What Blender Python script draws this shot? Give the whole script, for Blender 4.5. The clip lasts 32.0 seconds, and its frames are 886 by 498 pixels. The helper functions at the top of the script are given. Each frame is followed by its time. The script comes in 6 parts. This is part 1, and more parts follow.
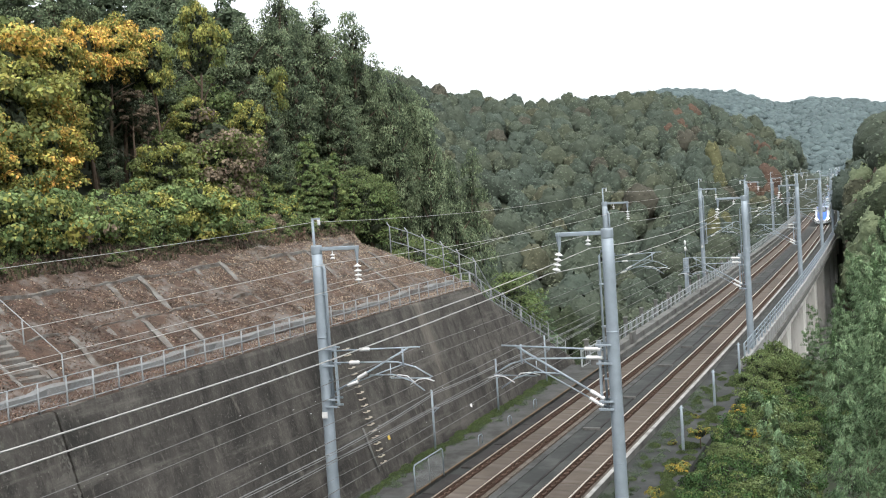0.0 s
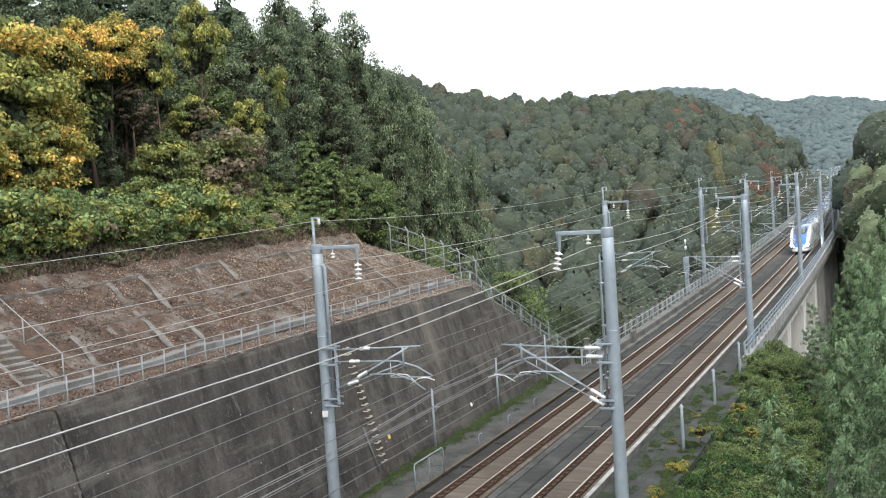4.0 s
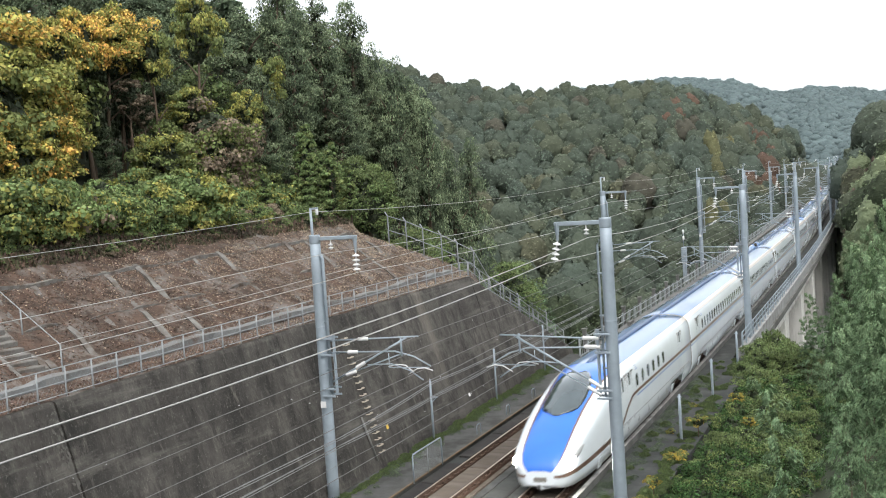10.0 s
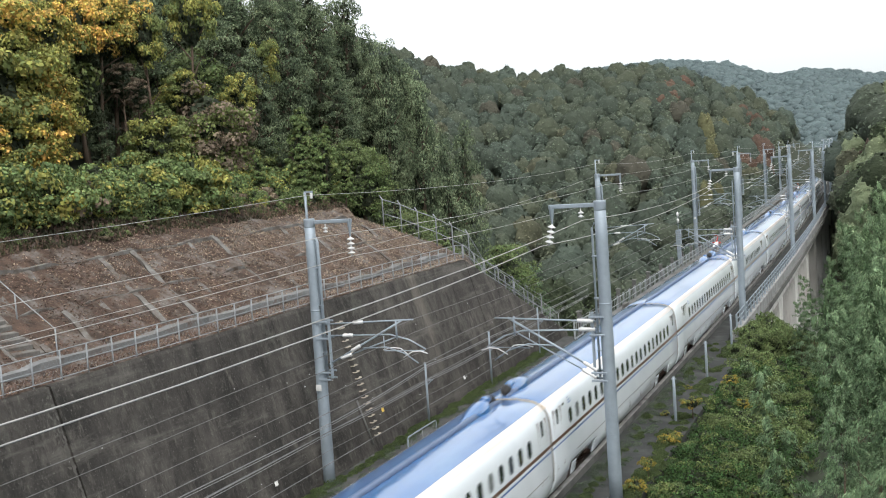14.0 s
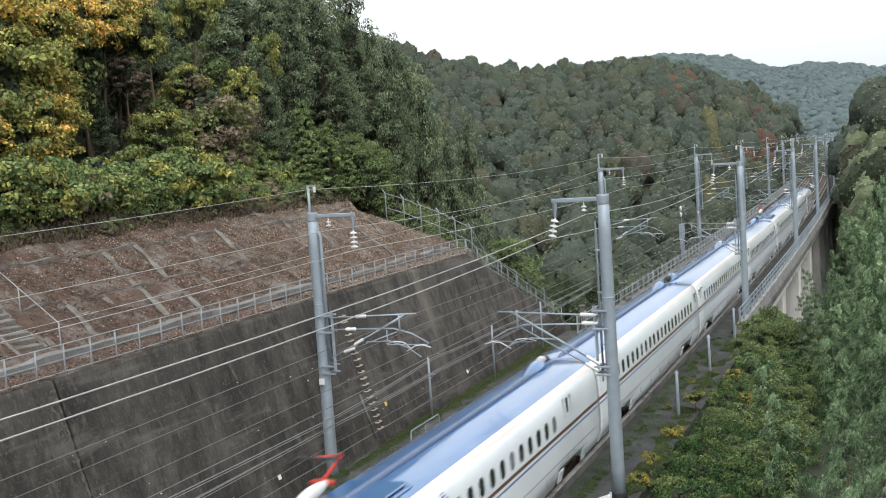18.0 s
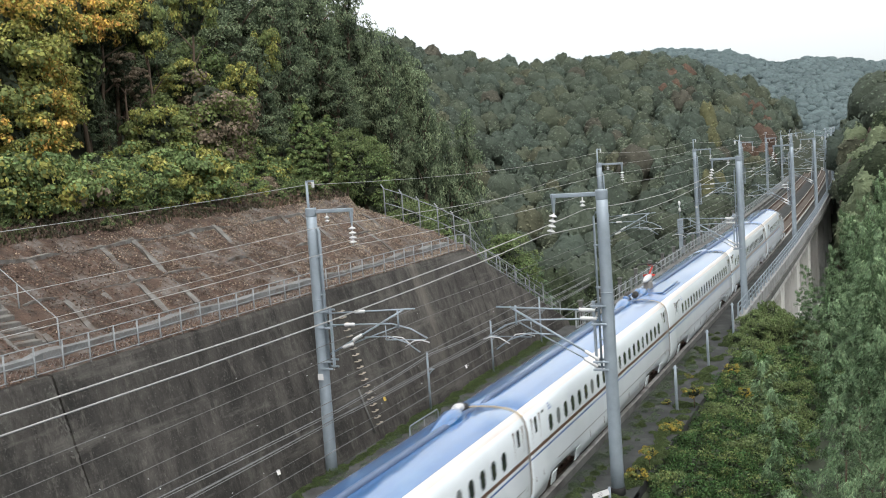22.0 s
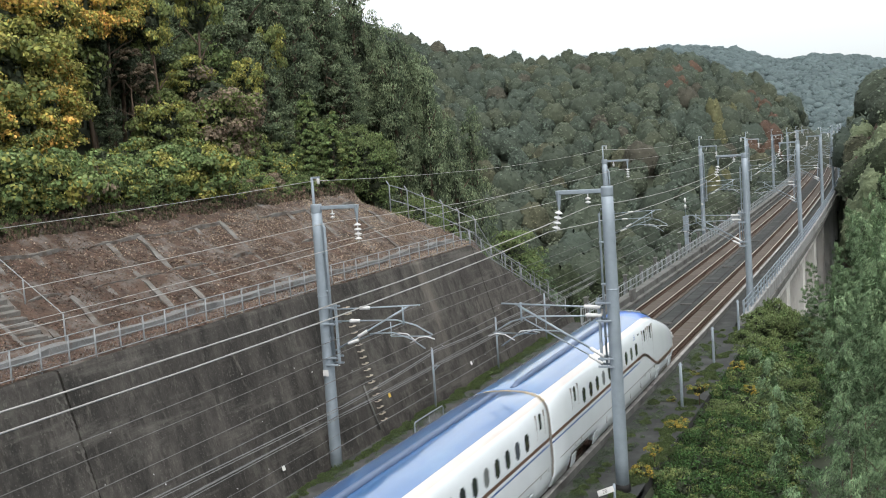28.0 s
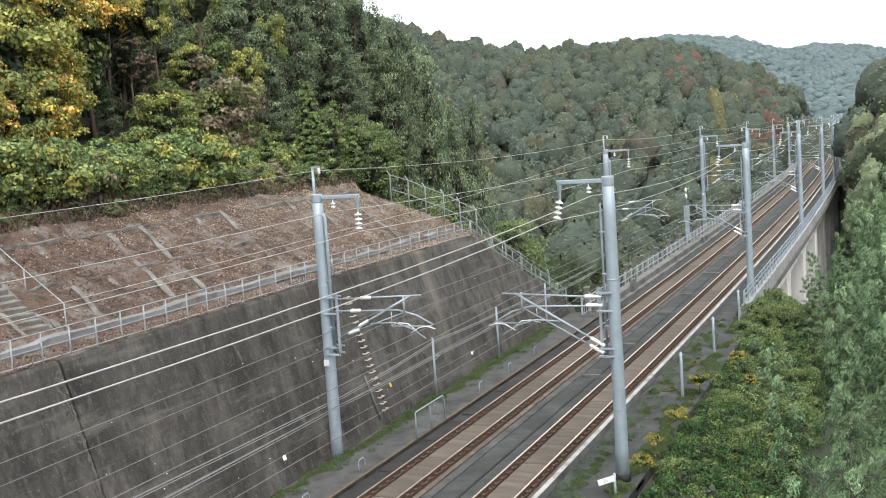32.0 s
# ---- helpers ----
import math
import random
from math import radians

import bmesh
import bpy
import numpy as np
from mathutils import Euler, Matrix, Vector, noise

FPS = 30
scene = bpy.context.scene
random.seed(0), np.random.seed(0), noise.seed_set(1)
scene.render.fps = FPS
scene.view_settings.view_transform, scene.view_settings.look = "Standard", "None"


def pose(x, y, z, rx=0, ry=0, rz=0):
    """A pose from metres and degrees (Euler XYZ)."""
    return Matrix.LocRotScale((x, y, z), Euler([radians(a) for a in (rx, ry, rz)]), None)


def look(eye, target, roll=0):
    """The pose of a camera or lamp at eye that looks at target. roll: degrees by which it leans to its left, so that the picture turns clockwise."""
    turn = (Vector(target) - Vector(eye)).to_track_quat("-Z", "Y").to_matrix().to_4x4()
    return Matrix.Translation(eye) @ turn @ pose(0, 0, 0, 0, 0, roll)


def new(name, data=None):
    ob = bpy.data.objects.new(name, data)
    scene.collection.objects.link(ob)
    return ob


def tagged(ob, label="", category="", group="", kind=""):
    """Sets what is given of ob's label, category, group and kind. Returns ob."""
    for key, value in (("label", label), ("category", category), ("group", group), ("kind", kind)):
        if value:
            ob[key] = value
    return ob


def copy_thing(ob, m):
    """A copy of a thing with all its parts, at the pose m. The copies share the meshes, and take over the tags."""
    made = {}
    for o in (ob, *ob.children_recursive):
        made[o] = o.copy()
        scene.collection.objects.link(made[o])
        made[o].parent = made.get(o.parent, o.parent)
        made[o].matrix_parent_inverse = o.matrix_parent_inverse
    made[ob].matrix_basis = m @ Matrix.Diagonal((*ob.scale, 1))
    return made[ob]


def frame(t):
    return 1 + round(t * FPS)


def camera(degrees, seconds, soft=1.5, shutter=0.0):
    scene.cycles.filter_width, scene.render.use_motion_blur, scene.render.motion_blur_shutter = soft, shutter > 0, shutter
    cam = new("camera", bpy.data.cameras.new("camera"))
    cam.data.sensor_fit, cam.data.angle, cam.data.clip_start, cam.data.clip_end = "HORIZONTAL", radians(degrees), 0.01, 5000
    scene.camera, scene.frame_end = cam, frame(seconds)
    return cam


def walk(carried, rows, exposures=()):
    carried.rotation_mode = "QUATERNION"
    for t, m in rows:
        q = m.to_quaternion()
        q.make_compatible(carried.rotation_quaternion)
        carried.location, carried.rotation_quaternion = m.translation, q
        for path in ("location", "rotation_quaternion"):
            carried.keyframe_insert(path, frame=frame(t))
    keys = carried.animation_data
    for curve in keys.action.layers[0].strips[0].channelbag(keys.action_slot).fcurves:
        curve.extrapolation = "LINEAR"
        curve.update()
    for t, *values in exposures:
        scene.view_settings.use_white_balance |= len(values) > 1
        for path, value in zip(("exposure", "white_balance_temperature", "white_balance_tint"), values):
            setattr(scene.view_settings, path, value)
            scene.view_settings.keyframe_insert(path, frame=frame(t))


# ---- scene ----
EYE = (16.367, 0.0, 13.147)
cam = camera(44.881, 32.0, soft=1.05, shutter=0.5)


def aim(yaw, pitch, roll):
    return pose(*EYE, 0, 0, yaw) @ pose(0, 0, 0, 90 + pitch) @ pose(0, 0, 0, 0, 0, roll)


walk(cam, [
    (0, aim(23.583, -3.136, -3.734)),    (0.5, aim(23.579, -3.116, -3.760)),    (1, aim(23.662, -3.035, -3.688)),
    (1.5, aim(23.602, -3.186, -3.696)),    (2, aim(23.613, -3.154, -3.744)),    (2.5, aim(23.604, -3.155, -3.755)),
    (3, aim(23.589, -3.141, -3.685)),    (3.5, aim(23.592, -3.161, -3.755)),    (5.5, aim(23.622, -3.230, -3.701)),
    (6, aim(23.652, -3.286, -3.743)),    (6.5, aim(23.661, -3.270, -3.707)),    (7, aim(23.655, -3.382, -3.768)),
    (7.5, aim(23.687, -3.429, -3.767)),    (8, aim(23.657, -3.429, -3.770)),    (8.5, aim(23.691, -3.471, -3.776)),
    (9, aim(23.656, -3.520, -3.773)),    (9.5, aim(23.574, -3.668, -3.853)),    (10, aim(23.523, -3.702, -3.823)),
    (10.5, aim(23.489, -4.084, -3.868)),    (11, aim(23.089, -4.497, -4.017)),    (11.5, aim(23.066, -4.733, -4.016)),
    (12, aim(23.113, -4.959, -4.036)),    (12.5, aim(23.161, -4.981, -4.029)),    (13, aim(23.173, -4.780, -4.003)),
    (13.5, aim(23.262, -4.756, -3.976)),    (14, aim(23.303, -4.616, -3.959)),    (14.5, aim(23.261, -4.399, -3.998)),
    (16.5, aim(23.434, -4.952, -3.972)),    (17, aim(23.477, -4.997, -3.948)),    (17.5, aim(23.557, -4.902, -3.943)),
    (18, aim(23.485, -4.924, -3.976)),    (18.5, aim(23.313, -4.988, -4.059)),    (19, aim(23.279, -4.928, -4.023)),
    (19.5, aim(23.293, -4.948, -4.019)),    (20, aim(23.392, -4.889, -3.982)),    (20.5, aim(23.404, -5.040, -4.002)),
    (21, aim(23.446, -5.097, -4.006)),    (21.5, aim(23.439, -5.025, -4.009)),    (22, aim(23.430, -5.184, -4.018)),
    (22.5, aim(23.467, -5.150, -4.006)),    (23, aim(23.451, -5.136, -4.010)),    (23.5, aim(23.536, -5.087, -3.952)),
    (24, aim(23.582, -5.114, -3.979)),    (24.5, aim(23.583, -5.236, -4.001)),    (25, aim(23.472, -5.291, -4.006)),
    (25.5, aim(23.507, -5.349, -4.004)),    (27.5, aim(23.694, -5.278, -3.911)),    (28, aim(23.725, -5.350, -3.935)),
    (28.5, aim(23.725, -5.325, -3.915)),    (29, aim(23.731, -5.325, -4.000)),    (29.5, aim(23.740, -5.481, -3.932)),
    (30, aim(23.739, -5.568, -3.962)),    (30.5, aim(23.762, -5.680, -3.933)),    (31, aim(23.789, -5.772, -3.899)),
    (31.5, aim(23.793, -5.832, -3.947)),    (32, aim(23.798, -5.886, -3.932)),
], exposures=[(0, 1.93), (9, 1.95), (11, 1.74), (24, 1.64), (29, 1.63), (30.5, 1.82), (32, 2.18)])

# ---- world and light ----
world = bpy.data.worlds.new("sky")
scene.world = world
world.use_nodes = True
wn = world.node_tree
wn.nodes.clear()
sky = wn.nodes.new("ShaderNodeTexSky")
sky.sky_type, sky.sun_disc = "NISHITA", False
sky.sun_elevation, sky.sun_rotation = radians(58), radians(150)
sky.air_density, sky.dust_density, sky.ozone_density = 1.0, 6.0, 1.0
pale = wn.nodes.new("ShaderNodeHueSaturation")
pale.inputs["Saturation"].default_value = 0.3
bg = wn.nodes.new("ShaderNodeBackground")
bg.inputs["Strength"].default_value = 0.15
wo = wn.nodes.new("ShaderNodeOutputWorld")
wn.links.new(sky.outputs[0], pale.inputs["Color"])
veil = wn.nodes.new("ShaderNodeMix")
veil.data_type = "RGBA"
veil.inputs[0].default_value = 0.6
veil.inputs[7].default_value = (2.5, 2.7, 2.76, 1)
wn.links.new(pale.outputs[0], veil.inputs[6])
wn.links.new(veil.outputs[2], bg.inputs["Color"])
wn.links.new(bg.outputs[0], wo.inputs["Surface"])
sun_data = bpy.data.lights.new("sun", "SUN")
sun_data.energy, sun_data.angle, sun_data.color = 0.5, radians(50), (1.0, 0.95, 0.88)
sun = new("sun", sun_data)
sun.matrix_world = look((31, -8, 98), (0, 45, 0))

rng = np.random.default_rng(7)


# ---- materials ----
def mat(name, c1, c2=None, rough=0.7, metal=0.0, scale=4.0, fine=60.0, bump=0.15, stain=None, stain_scale=0.6, stretch=(1, 1, 1),
        island=0.0, per_object=0.0, coat=0.0, translucent=0.0, amount=0.5, depth=0.02, coat_ior=1.5, sheen=0.0):
    m = bpy.data.materials.new(name)
    m.use_nodes = True
    nt = m.node_tree
    b = nt.nodes["Principled BSDF"]
    b.inputs["Roughness"].default_value, b.inputs["Metallic"].default_value = rough, metal
    b.inputs["Specular IOR Level"].default_value = 0.5 if rough < 0.5 else 0.18
    if coat:
        b.inputs["Coat Weight"].default_value = coat
        b.inputs["Coat Roughness"].default_value = 0.08
        b.inputs["Coat IOR"].default_value = coat_ior
    if sheen:
        b.inputs["Sheen Weight"].default_value, b.inputs["Sheen Roughness"].default_value = sheen, 0.3
    c2 = c2 or tuple(v * 0.7 for v in c1)
    co = nt.nodes.new("ShaderNodeTexCoord")
    mp = nt.nodes.new("ShaderNodeMapping")
    mp.inputs["Scale"].default_value = stretch
    nt.links.new(co.outputs["Object"], mp.inputs["Vector"])
    n1 = nt.nodes.new("ShaderNodeTexNoise")
    n1.inputs["Scale"].default_value, n1.inputs["Detail"].default_value = scale, 6
    nt.links.new(mp.outputs[0], n1.inputs["Vector"])
    n2 = nt.nodes.new("ShaderNodeTexNoise")
    n2.inputs["Scale"].default_value, n2.inputs["Detail"].default_value = fine, 3
    nt.links.new(mp.outputs[0], n2.inputs["Vector"])
    ramp = nt.nodes.new("ShaderNodeValToRGB")
    ramp.color_ramp.elements[0].position, ramp.color_ramp.elements[1].position = 0.5 - amount / 2, 0.5 + amount / 2
    ramp.color_ramp.elements[0].color, ramp.color_ramp.elements[1].color = (*c2, 1), (*c1, 1)
    add = nt.nodes.new("ShaderNodeMath")
    add.operation = "MULTIPLY_ADD"
    nt.links.new(n2.outputs[0], add.inputs[0])
    add.inputs[1].default_value = 0.35
    sub = nt.nodes.new("ShaderNodeMath")
    sub.operation = "SUBTRACT"
    sub.inputs[1].default_value = 0.175
    nt.links.new(n1.outputs[0], sub.inputs[0])
    nt.links.new(sub.outputs[0], add.inputs[2])
    nt.links.new(add.outputs[0], ramp.inputs[0])
    col = ramp.outputs[0]
    if stain:
        n3 = nt.nodes.new("ShaderNodeTexNoise")
        n3.inputs["Scale"].default_value, n3.inputs["Detail"].default_value = stain_scale, 8
        n3.inputs["Roughness"].default_value = 0.65
        nt.links.new(mp.outputs[0], n3.inputs["Vector"])
        r3 = nt.nodes.new("ShaderNodeValToRGB")
        r3.color_ramp.elements[0].position, r3.color_ramp.elements[1].position = 0.48, 0.68
        mx = nt.nodes.new("ShaderNodeMix")
        mx.data_type = "RGBA"
        mx.inputs[7].default_value = (*stain, 1)
        nt.links.new(n3.outputs[0], r3.inputs[0])
        nt.links.new(r3.outputs[0], mx.inputs[0])
        nt.links.new(col, mx.inputs[6])
        col = mx.outputs[2]
    if island or per_object:
        hs = nt.nodes.new("ShaderNodeHueSaturation")
        if island:
            gi = nt.nodes.new("ShaderNodeNewGeometry")
            rnd = gi.outputs["Random Per Island"]
        else:
            gi = nt.nodes.new("ShaderNodeObjectInfo")
            rnd = gi.outputs["Random"]
        mr = nt.nodes.new("ShaderNodeMapRange")
        k = island or per_object
        mr.inputs[3].default_value, mr.inputs[4].default_value = 1 - k, 1 + k
        nt.links.new(rnd, mr.inputs[0])
        nt.links.new(mr.outputs[0], hs.inputs["Value"])
        if island:
            wn_ = nt.nodes.new("ShaderNodeTexWhiteNoise")
            wn_.noise_dimensions = "1D"
            nt.links.new(rnd, wn_.inputs["W"])
            mh = nt.nodes.new("ShaderNodeMapRange")
            mh.inputs[3].default_value, mh.inputs[4].default_value = 0.5 - 0.045 * k, 0.5 + 0.03 * k
            nt.links.new(wn_.outputs[0], mh.inputs[0])
            nt.links.new(mh.outputs[0], hs.inputs["Hue"])
        nt.links.new(col, hs.inputs["Color"])
        col = hs.outputs[0]
    nt.links.new(col, b.inputs["Base Color"])
    if bump:
        bp = nt.nodes.new("ShaderNodeBump")
        bp.inputs["Strength"].default_value, bp.inputs["Distance"].default_value = bump, depth
        nt.links.new(add.outputs[0], bp.inputs["Height"])
        nt.links.new(bp.outputs[0], b.inputs["Normal"])
    if translucent:
        tr = nt.nodes.new("ShaderNodeBsdfTranslucent")
        nt.links.new(col, tr.inputs["Color"])
        ms = nt.nodes.new("ShaderNodeMixShader")
        ms.inputs[0].default_value = translucent
        nt.links.new(b.outputs[0], ms.inputs[1])
        nt.links.new(tr.outputs[0], ms.inputs[2])
        nt.links.new(ms.outputs[0], nt.nodes["Material Output"].inputs["Surface"])
    return m


def glow(name, colour, strength):
    m = bpy.data.materials.new(name)
    m.use_nodes = True
    b = m.node_tree.nodes["Principled BSDF"]
    b.inputs["Base Color"].default_value = (*colour, 1)
    b.inputs["Emission Color"].default_value = (*colour, 1)
    b.inputs["Emission Strength"].default_value = strength
    return m


M_CONC = mat("light_concrete", (0.136, 0.136, 0.13), (0.086, 0.0865, 0.083), 0.85, 0, 1.6, 30, 0.2, (0.048, 0.0464, 0.0448), 0.5)
M_BED = mat("dark_track_bed", (0.036, 0.039, 0.038), (0.022, 0.024, 0.0235), 0.9, 0, 1.1, 30, 0.3, (0.056, 0.058, 0.056), 0.5)
M_SLAB = mat("rust_stained_slab", (0.085, 0.07, 0.057), (0.054, 0.044, 0.036), 0.9, 0, 1.8, 40, 0.3, (0.1, 0.088, 0.078), 0.7, (0.6, 2.2, 1), 0, 0.15)
M_RUST = mat("rusty_steel", (0.07, 0.042, 0.031), (0.045, 0.029, 0.022), 0.85, 0.1, 6, 80, 0.2)
M_RAILTOP = mat("polished_rail_steel", (0.6, 0.54, 0.47), (0.45, 0.39, 0.33), 0.34, 0.9, 8, 60, 0.03)
M_GALV = mat("galvanised_steel", (0.25, 0.295, 0.335), (0.195, 0.23, 0.262), 0.5, 0.25, 2.5, 40, 0.05)
M_WIRE = mat("bare_wire", (0.36, 0.357, 0.345), (0.28, 0.277, 0.268), 0.45, 0.3, 3, 40, 0)
M_PIER = mat("pale_viaduct_concrete", (0.58, 0.575, 0.55), (0.42, 0.415, 0.395), 0.85, 0, 1.2, 30, 0.2, (0.15, 0.145, 0.135), 0.4, (1, 1, 0.3))
M_WIRED = mat("dark_wire", (0.16, 0.16, 0.16), (0.11, 0.11, 0.11), 0.6, 0.3, 3, 40, 0)
M_PORC = mat("white_porcelain", (0.5084, 0.5146, 0.5146), (0.4588, 0.465, 0.4712), 0.25, 0, 6, 40, 0.02)
M_SOIL = mat("forest_soil", (0.045, 0.052, 0.036), (0.026, 0.032, 0.022), 0.95, 0, 0.5, 12, 0.5, (0.036, 0.044, 0.028), 0.1)
M_SLOPE = mat("leaf_littered_slope", (0.082, 0.054, 0.041), (0.04, 0.03, 0.024), 0.95, 0, 1.7, 14, 0.8, (0.15, 0.14, 0.13), 0.9, amount=0.32)
M_BARK = mat("grey_brown_bark", (0.12, 0.09, 0.065), (0.06, 0.045, 0.035), 0.95, 0, 5, 40, 0.6, None, 0.6, (1, 1, 0.2))


def leaf_mat(name, c1, c2, k=0.45, tr=0.25):
    return mat(name, c1, c2, 0.75, 0, 0.35, 2.0, 0, None, 0.6, (1, 1, 1), k, 0, 0, tr, 0.35)


L_GREEN = leaf_mat("green_leaves", (0.135, 0.175, 0.072), (0.078, 0.108, 0.045))
L_DARK = leaf_mat("dark_evergreen_leaves", (0.1, 0.135, 0.08), (0.055, 0.078, 0.048))
# inner crown leaves: shade between the clumps put into a darker colour
L_CORE = leaf_mat("inner_leaves_dark_for_shade", (0.05, 0.062, 0.038), (0.028, 0.037, 0.022))
L_YELLOW = leaf_mat("yellow_autumn_leaves", (0.6, 0.38, 0.095), (0.38, 0.31, 0.085), 0.6)
L_LIGHT = leaf_mat("pale_green_leaves", (0.155, 0.215, 0.083), (0.085, 0.125, 0.05), 0.6)
L_BROWN = leaf_mat("brown_dry_leaves", (0.215, 0.175, 0.125), (0.12, 0.098, 0.07))


# the retaining wall: streaks, blotches and pale scuffs
def wall_material():
    m = bpy.data.materials.new("streaked_old_concrete")
    m.use_nodes = True
    nt = m.node_tree
    b = nt.nodes["Principled BSDF"]
    b.inputs["Roughness"].default_value = 0.92
    b.inputs["Specular IOR Level"].default_value = 0.15
    co = nt.nodes.new("ShaderNodeTexCoord")

    def tex(scale, stretch, detail=8, rough=0.6, lo=0.35, hi=0.65):
        mp = nt.nodes.new("ShaderNodeMapping")
        mp.inputs["Scale"].default_value = stretch
        nt.links.new(co.outputs["Object"], mp.inputs["Vector"])
        n = nt.nodes.new("ShaderNodeTexNoise")
        n.inputs["Scale"].default_value, n.inputs["Detail"].default_value, n.inputs["Roughness"].default_value = scale, detail, rough
        nt.links.new(mp.outputs[0], n.inputs["Vector"])
        r = nt.nodes.new("ShaderNodeMapRange")
        r.inputs[1].default_value, r.inputs[2].default_value = lo, hi
        nt.links.new(n.outputs[0], r.inputs[0])
        return r.outputs[0]

    def mixed(fac, c1, c2):
        mx = nt.nodes.new("ShaderNodeMix")
        mx.data_type = "RGBA"
        nt.links.new(fac, mx.inputs[0])
        for k, c in ((6, c1), (7, c2)):
            if isinstance(c, tuple):
                mx.inputs[k].default_value = (*c, 1)
            else:
                nt.links.new(c, mx.inputs[k])
        return mx.outputs[2]
    base = mixed(tex(0.28, (1, 1, 0.8), 10, 0.68, 0.36, 0.64), (0.031, 0.0288, 0.0268), (0.086, 0.08, 0.0725))
    c = mixed(tex(0.9, (1, 1, 0.28), 10, 0.75, 0.45, 0.66), base, (0.021, 0.0205, 0.019))
    c = mixed(tex(1.5, (1, 1, 0.1), 8, 0.7, 0.52, 0.7), c, (0.019, 0.0178, 0.0165))
    c = mixed(tex(2.2, (1, 1, 0.2), 8, 0.78, 0.54, 0.74), c, (0.12, 0.112, 0.1))
    c = mixed(tex(0.5, (0.25, 0.25, 2.2), 9, 0.75, 0.53, 0.7), c, (0.105, 0.1, 0.09))
    c = mixed(tex(0.32, (1, 1, 0.6), 9, 0.8, 0.54, 0.68), c, (0.09, 0.0875, 0.078))
    fine = tex(9, (1, 1, 1), 6, 0.7, 0.3, 0.7)
    c = mixed(tex(5, (1, 1, 0.7), 8, 0.8, 0.54, 0.74), c, (0.034, 0.031, 0.027))
    c = mixed(tex(12, (1, 1, 0.8), 5, 0.7, 0.59, 0.74), c, (0.15, 0.143, 0.13))
    # a pale lime run below a drain
    xyz = nt.nodes.new("ShaderNodeSeparateXYZ")
    nt.links.new(co.outputs["Object"], xyz.inputs[0])
    off = nt.nodes.new("ShaderNodeMath")
    off.operation = "SUBTRACT"
    off.inputs[1].default_value = 53.8
    nt.links.new(xyz.outputs["Y"], off.inputs[0])
    span = nt.nodes.new("ShaderNodeMath")
    span.operation = "ABSOLUTE"
    nt.links.new(off.outputs[0], span.inputs[0])
    run = nt.nodes.new("ShaderNodeMapRange")
    run.inputs[1].default_value, run.inputs[2].default_value = 0.75, 0.05
    nt.links.new(span.outputs[0], run.inputs[0])
    low = nt.nodes.new("ShaderNodeMapRange")
    low.inputs[1].default_value, low.inputs[2].default_value = 1.2, 3.6
    nt.links.new(xyz.outputs["Z"], low.inputs[0])
    spread = tex(1.6, (1, 1, 0.22), 6, 0.7, 0.38, 0.6)
    for k in (low.outputs[0], spread):
        mul = nt.nodes.new("ShaderNodeMath")
        mul.operation = "MULTIPLY"
        nt.links.new(run.outputs[0], mul.inputs[0])
        nt.links.new(k, mul.inputs[1])
        run = mul
    c = mixed(run.outputs[0], c, (0.135, 0.125, 0.105))
    nt.links.new(c, b.inputs["Base Color"])
    bp = nt.nodes.new("ShaderNodeBump")
    bp.inputs["Strength"].default_value, bp.inputs["Distance"].default_value = 0.5, 0.03
    nt.links.new(fine, bp.inputs["Height"])
    nt.links.new(bp.outputs[0], b.inputs["Normal"])
    return m


M_WALL = wall_material()


# ---- building helpers ----
def part(name, bm, material, parent=None, label=""):
    me = bpy.data.meshes.new(name)
    bm.to_mesh(me)
    bm.free()
    for m in (material if isinstance(material, (list, tuple)) else [material]):
        me.materials.append(m)
    ob = new(name, me)
    if parent:
        ob.parent = parent
    if label:
        ob["label"] = label
    return ob


def shared(name, ob, parent, m=None):
    o = new(name, ob.data)
    o.parent = parent
    if m is not None:
        o.matrix_basis = m
    return o


def thing(name, label, category, group="", kind="", at=None):
    ob = new(name)
    ob.empty_display_size = 0.2
    if at is not None:
        ob.matrix_basis = at
    return tagged(ob, label, category, group, kind)


def box(bm, a, b, bev=0.0):
    x0, y0, z0 = a
    x1, y1, z1 = b
    r = bmesh.ops.create_cube(bm, size=1.0, matrix=Matrix.Translation(((x0 + x1) / 2, (y0 + y1) / 2, (z0 + z1) / 2)) @ Matrix.Diagonal((abs(x1 - x0), abs(y1 - y0), abs(z1 - z0), 1)))
    if bev:
        es = list({e for v in r["verts"] for e in v.link_edges})
        bmesh.ops.bevel(bm, geom=es, offset=bev, segments=1, affect="EDGES")
    return bm


def tube(bm, pts, r, n=8, r2=None, cap=True):
    """A round bar along the points."""
    pts = [Vector(p) for p in pts]
    rings = []
    last = len(pts) - 1
    for i, p in enumerate(pts):
        d = (pts[min(i + 1, last)] - pts[max(i - 1, 0)]).normalized()
        u = d.cross(Vector((0, 0, 1)) if abs(d.z) < 0.95 else Vector((1, 0, 0))).normalized()
        w = d.cross(u)
        rr = r if r2 is None else r + (r2 - r) * i / max(1, last)
        rings.append([bm.verts.new(p + (u * math.cos(a) + w * math.sin(a)) * rr) for a in (2 * math.pi * j / n for j in range(n))])
    for a, b in zip(rings, rings[1:]):
        for j in range(n):
            f = bm.faces.new((a[j], a[(j + 1) % n], b[(j + 1) % n], b[j]))
            f.smooth = n > 5
    if cap:
        bm.faces.new(rings[0][::-1])
        bm.faces.new(rings[-1])
    return bm


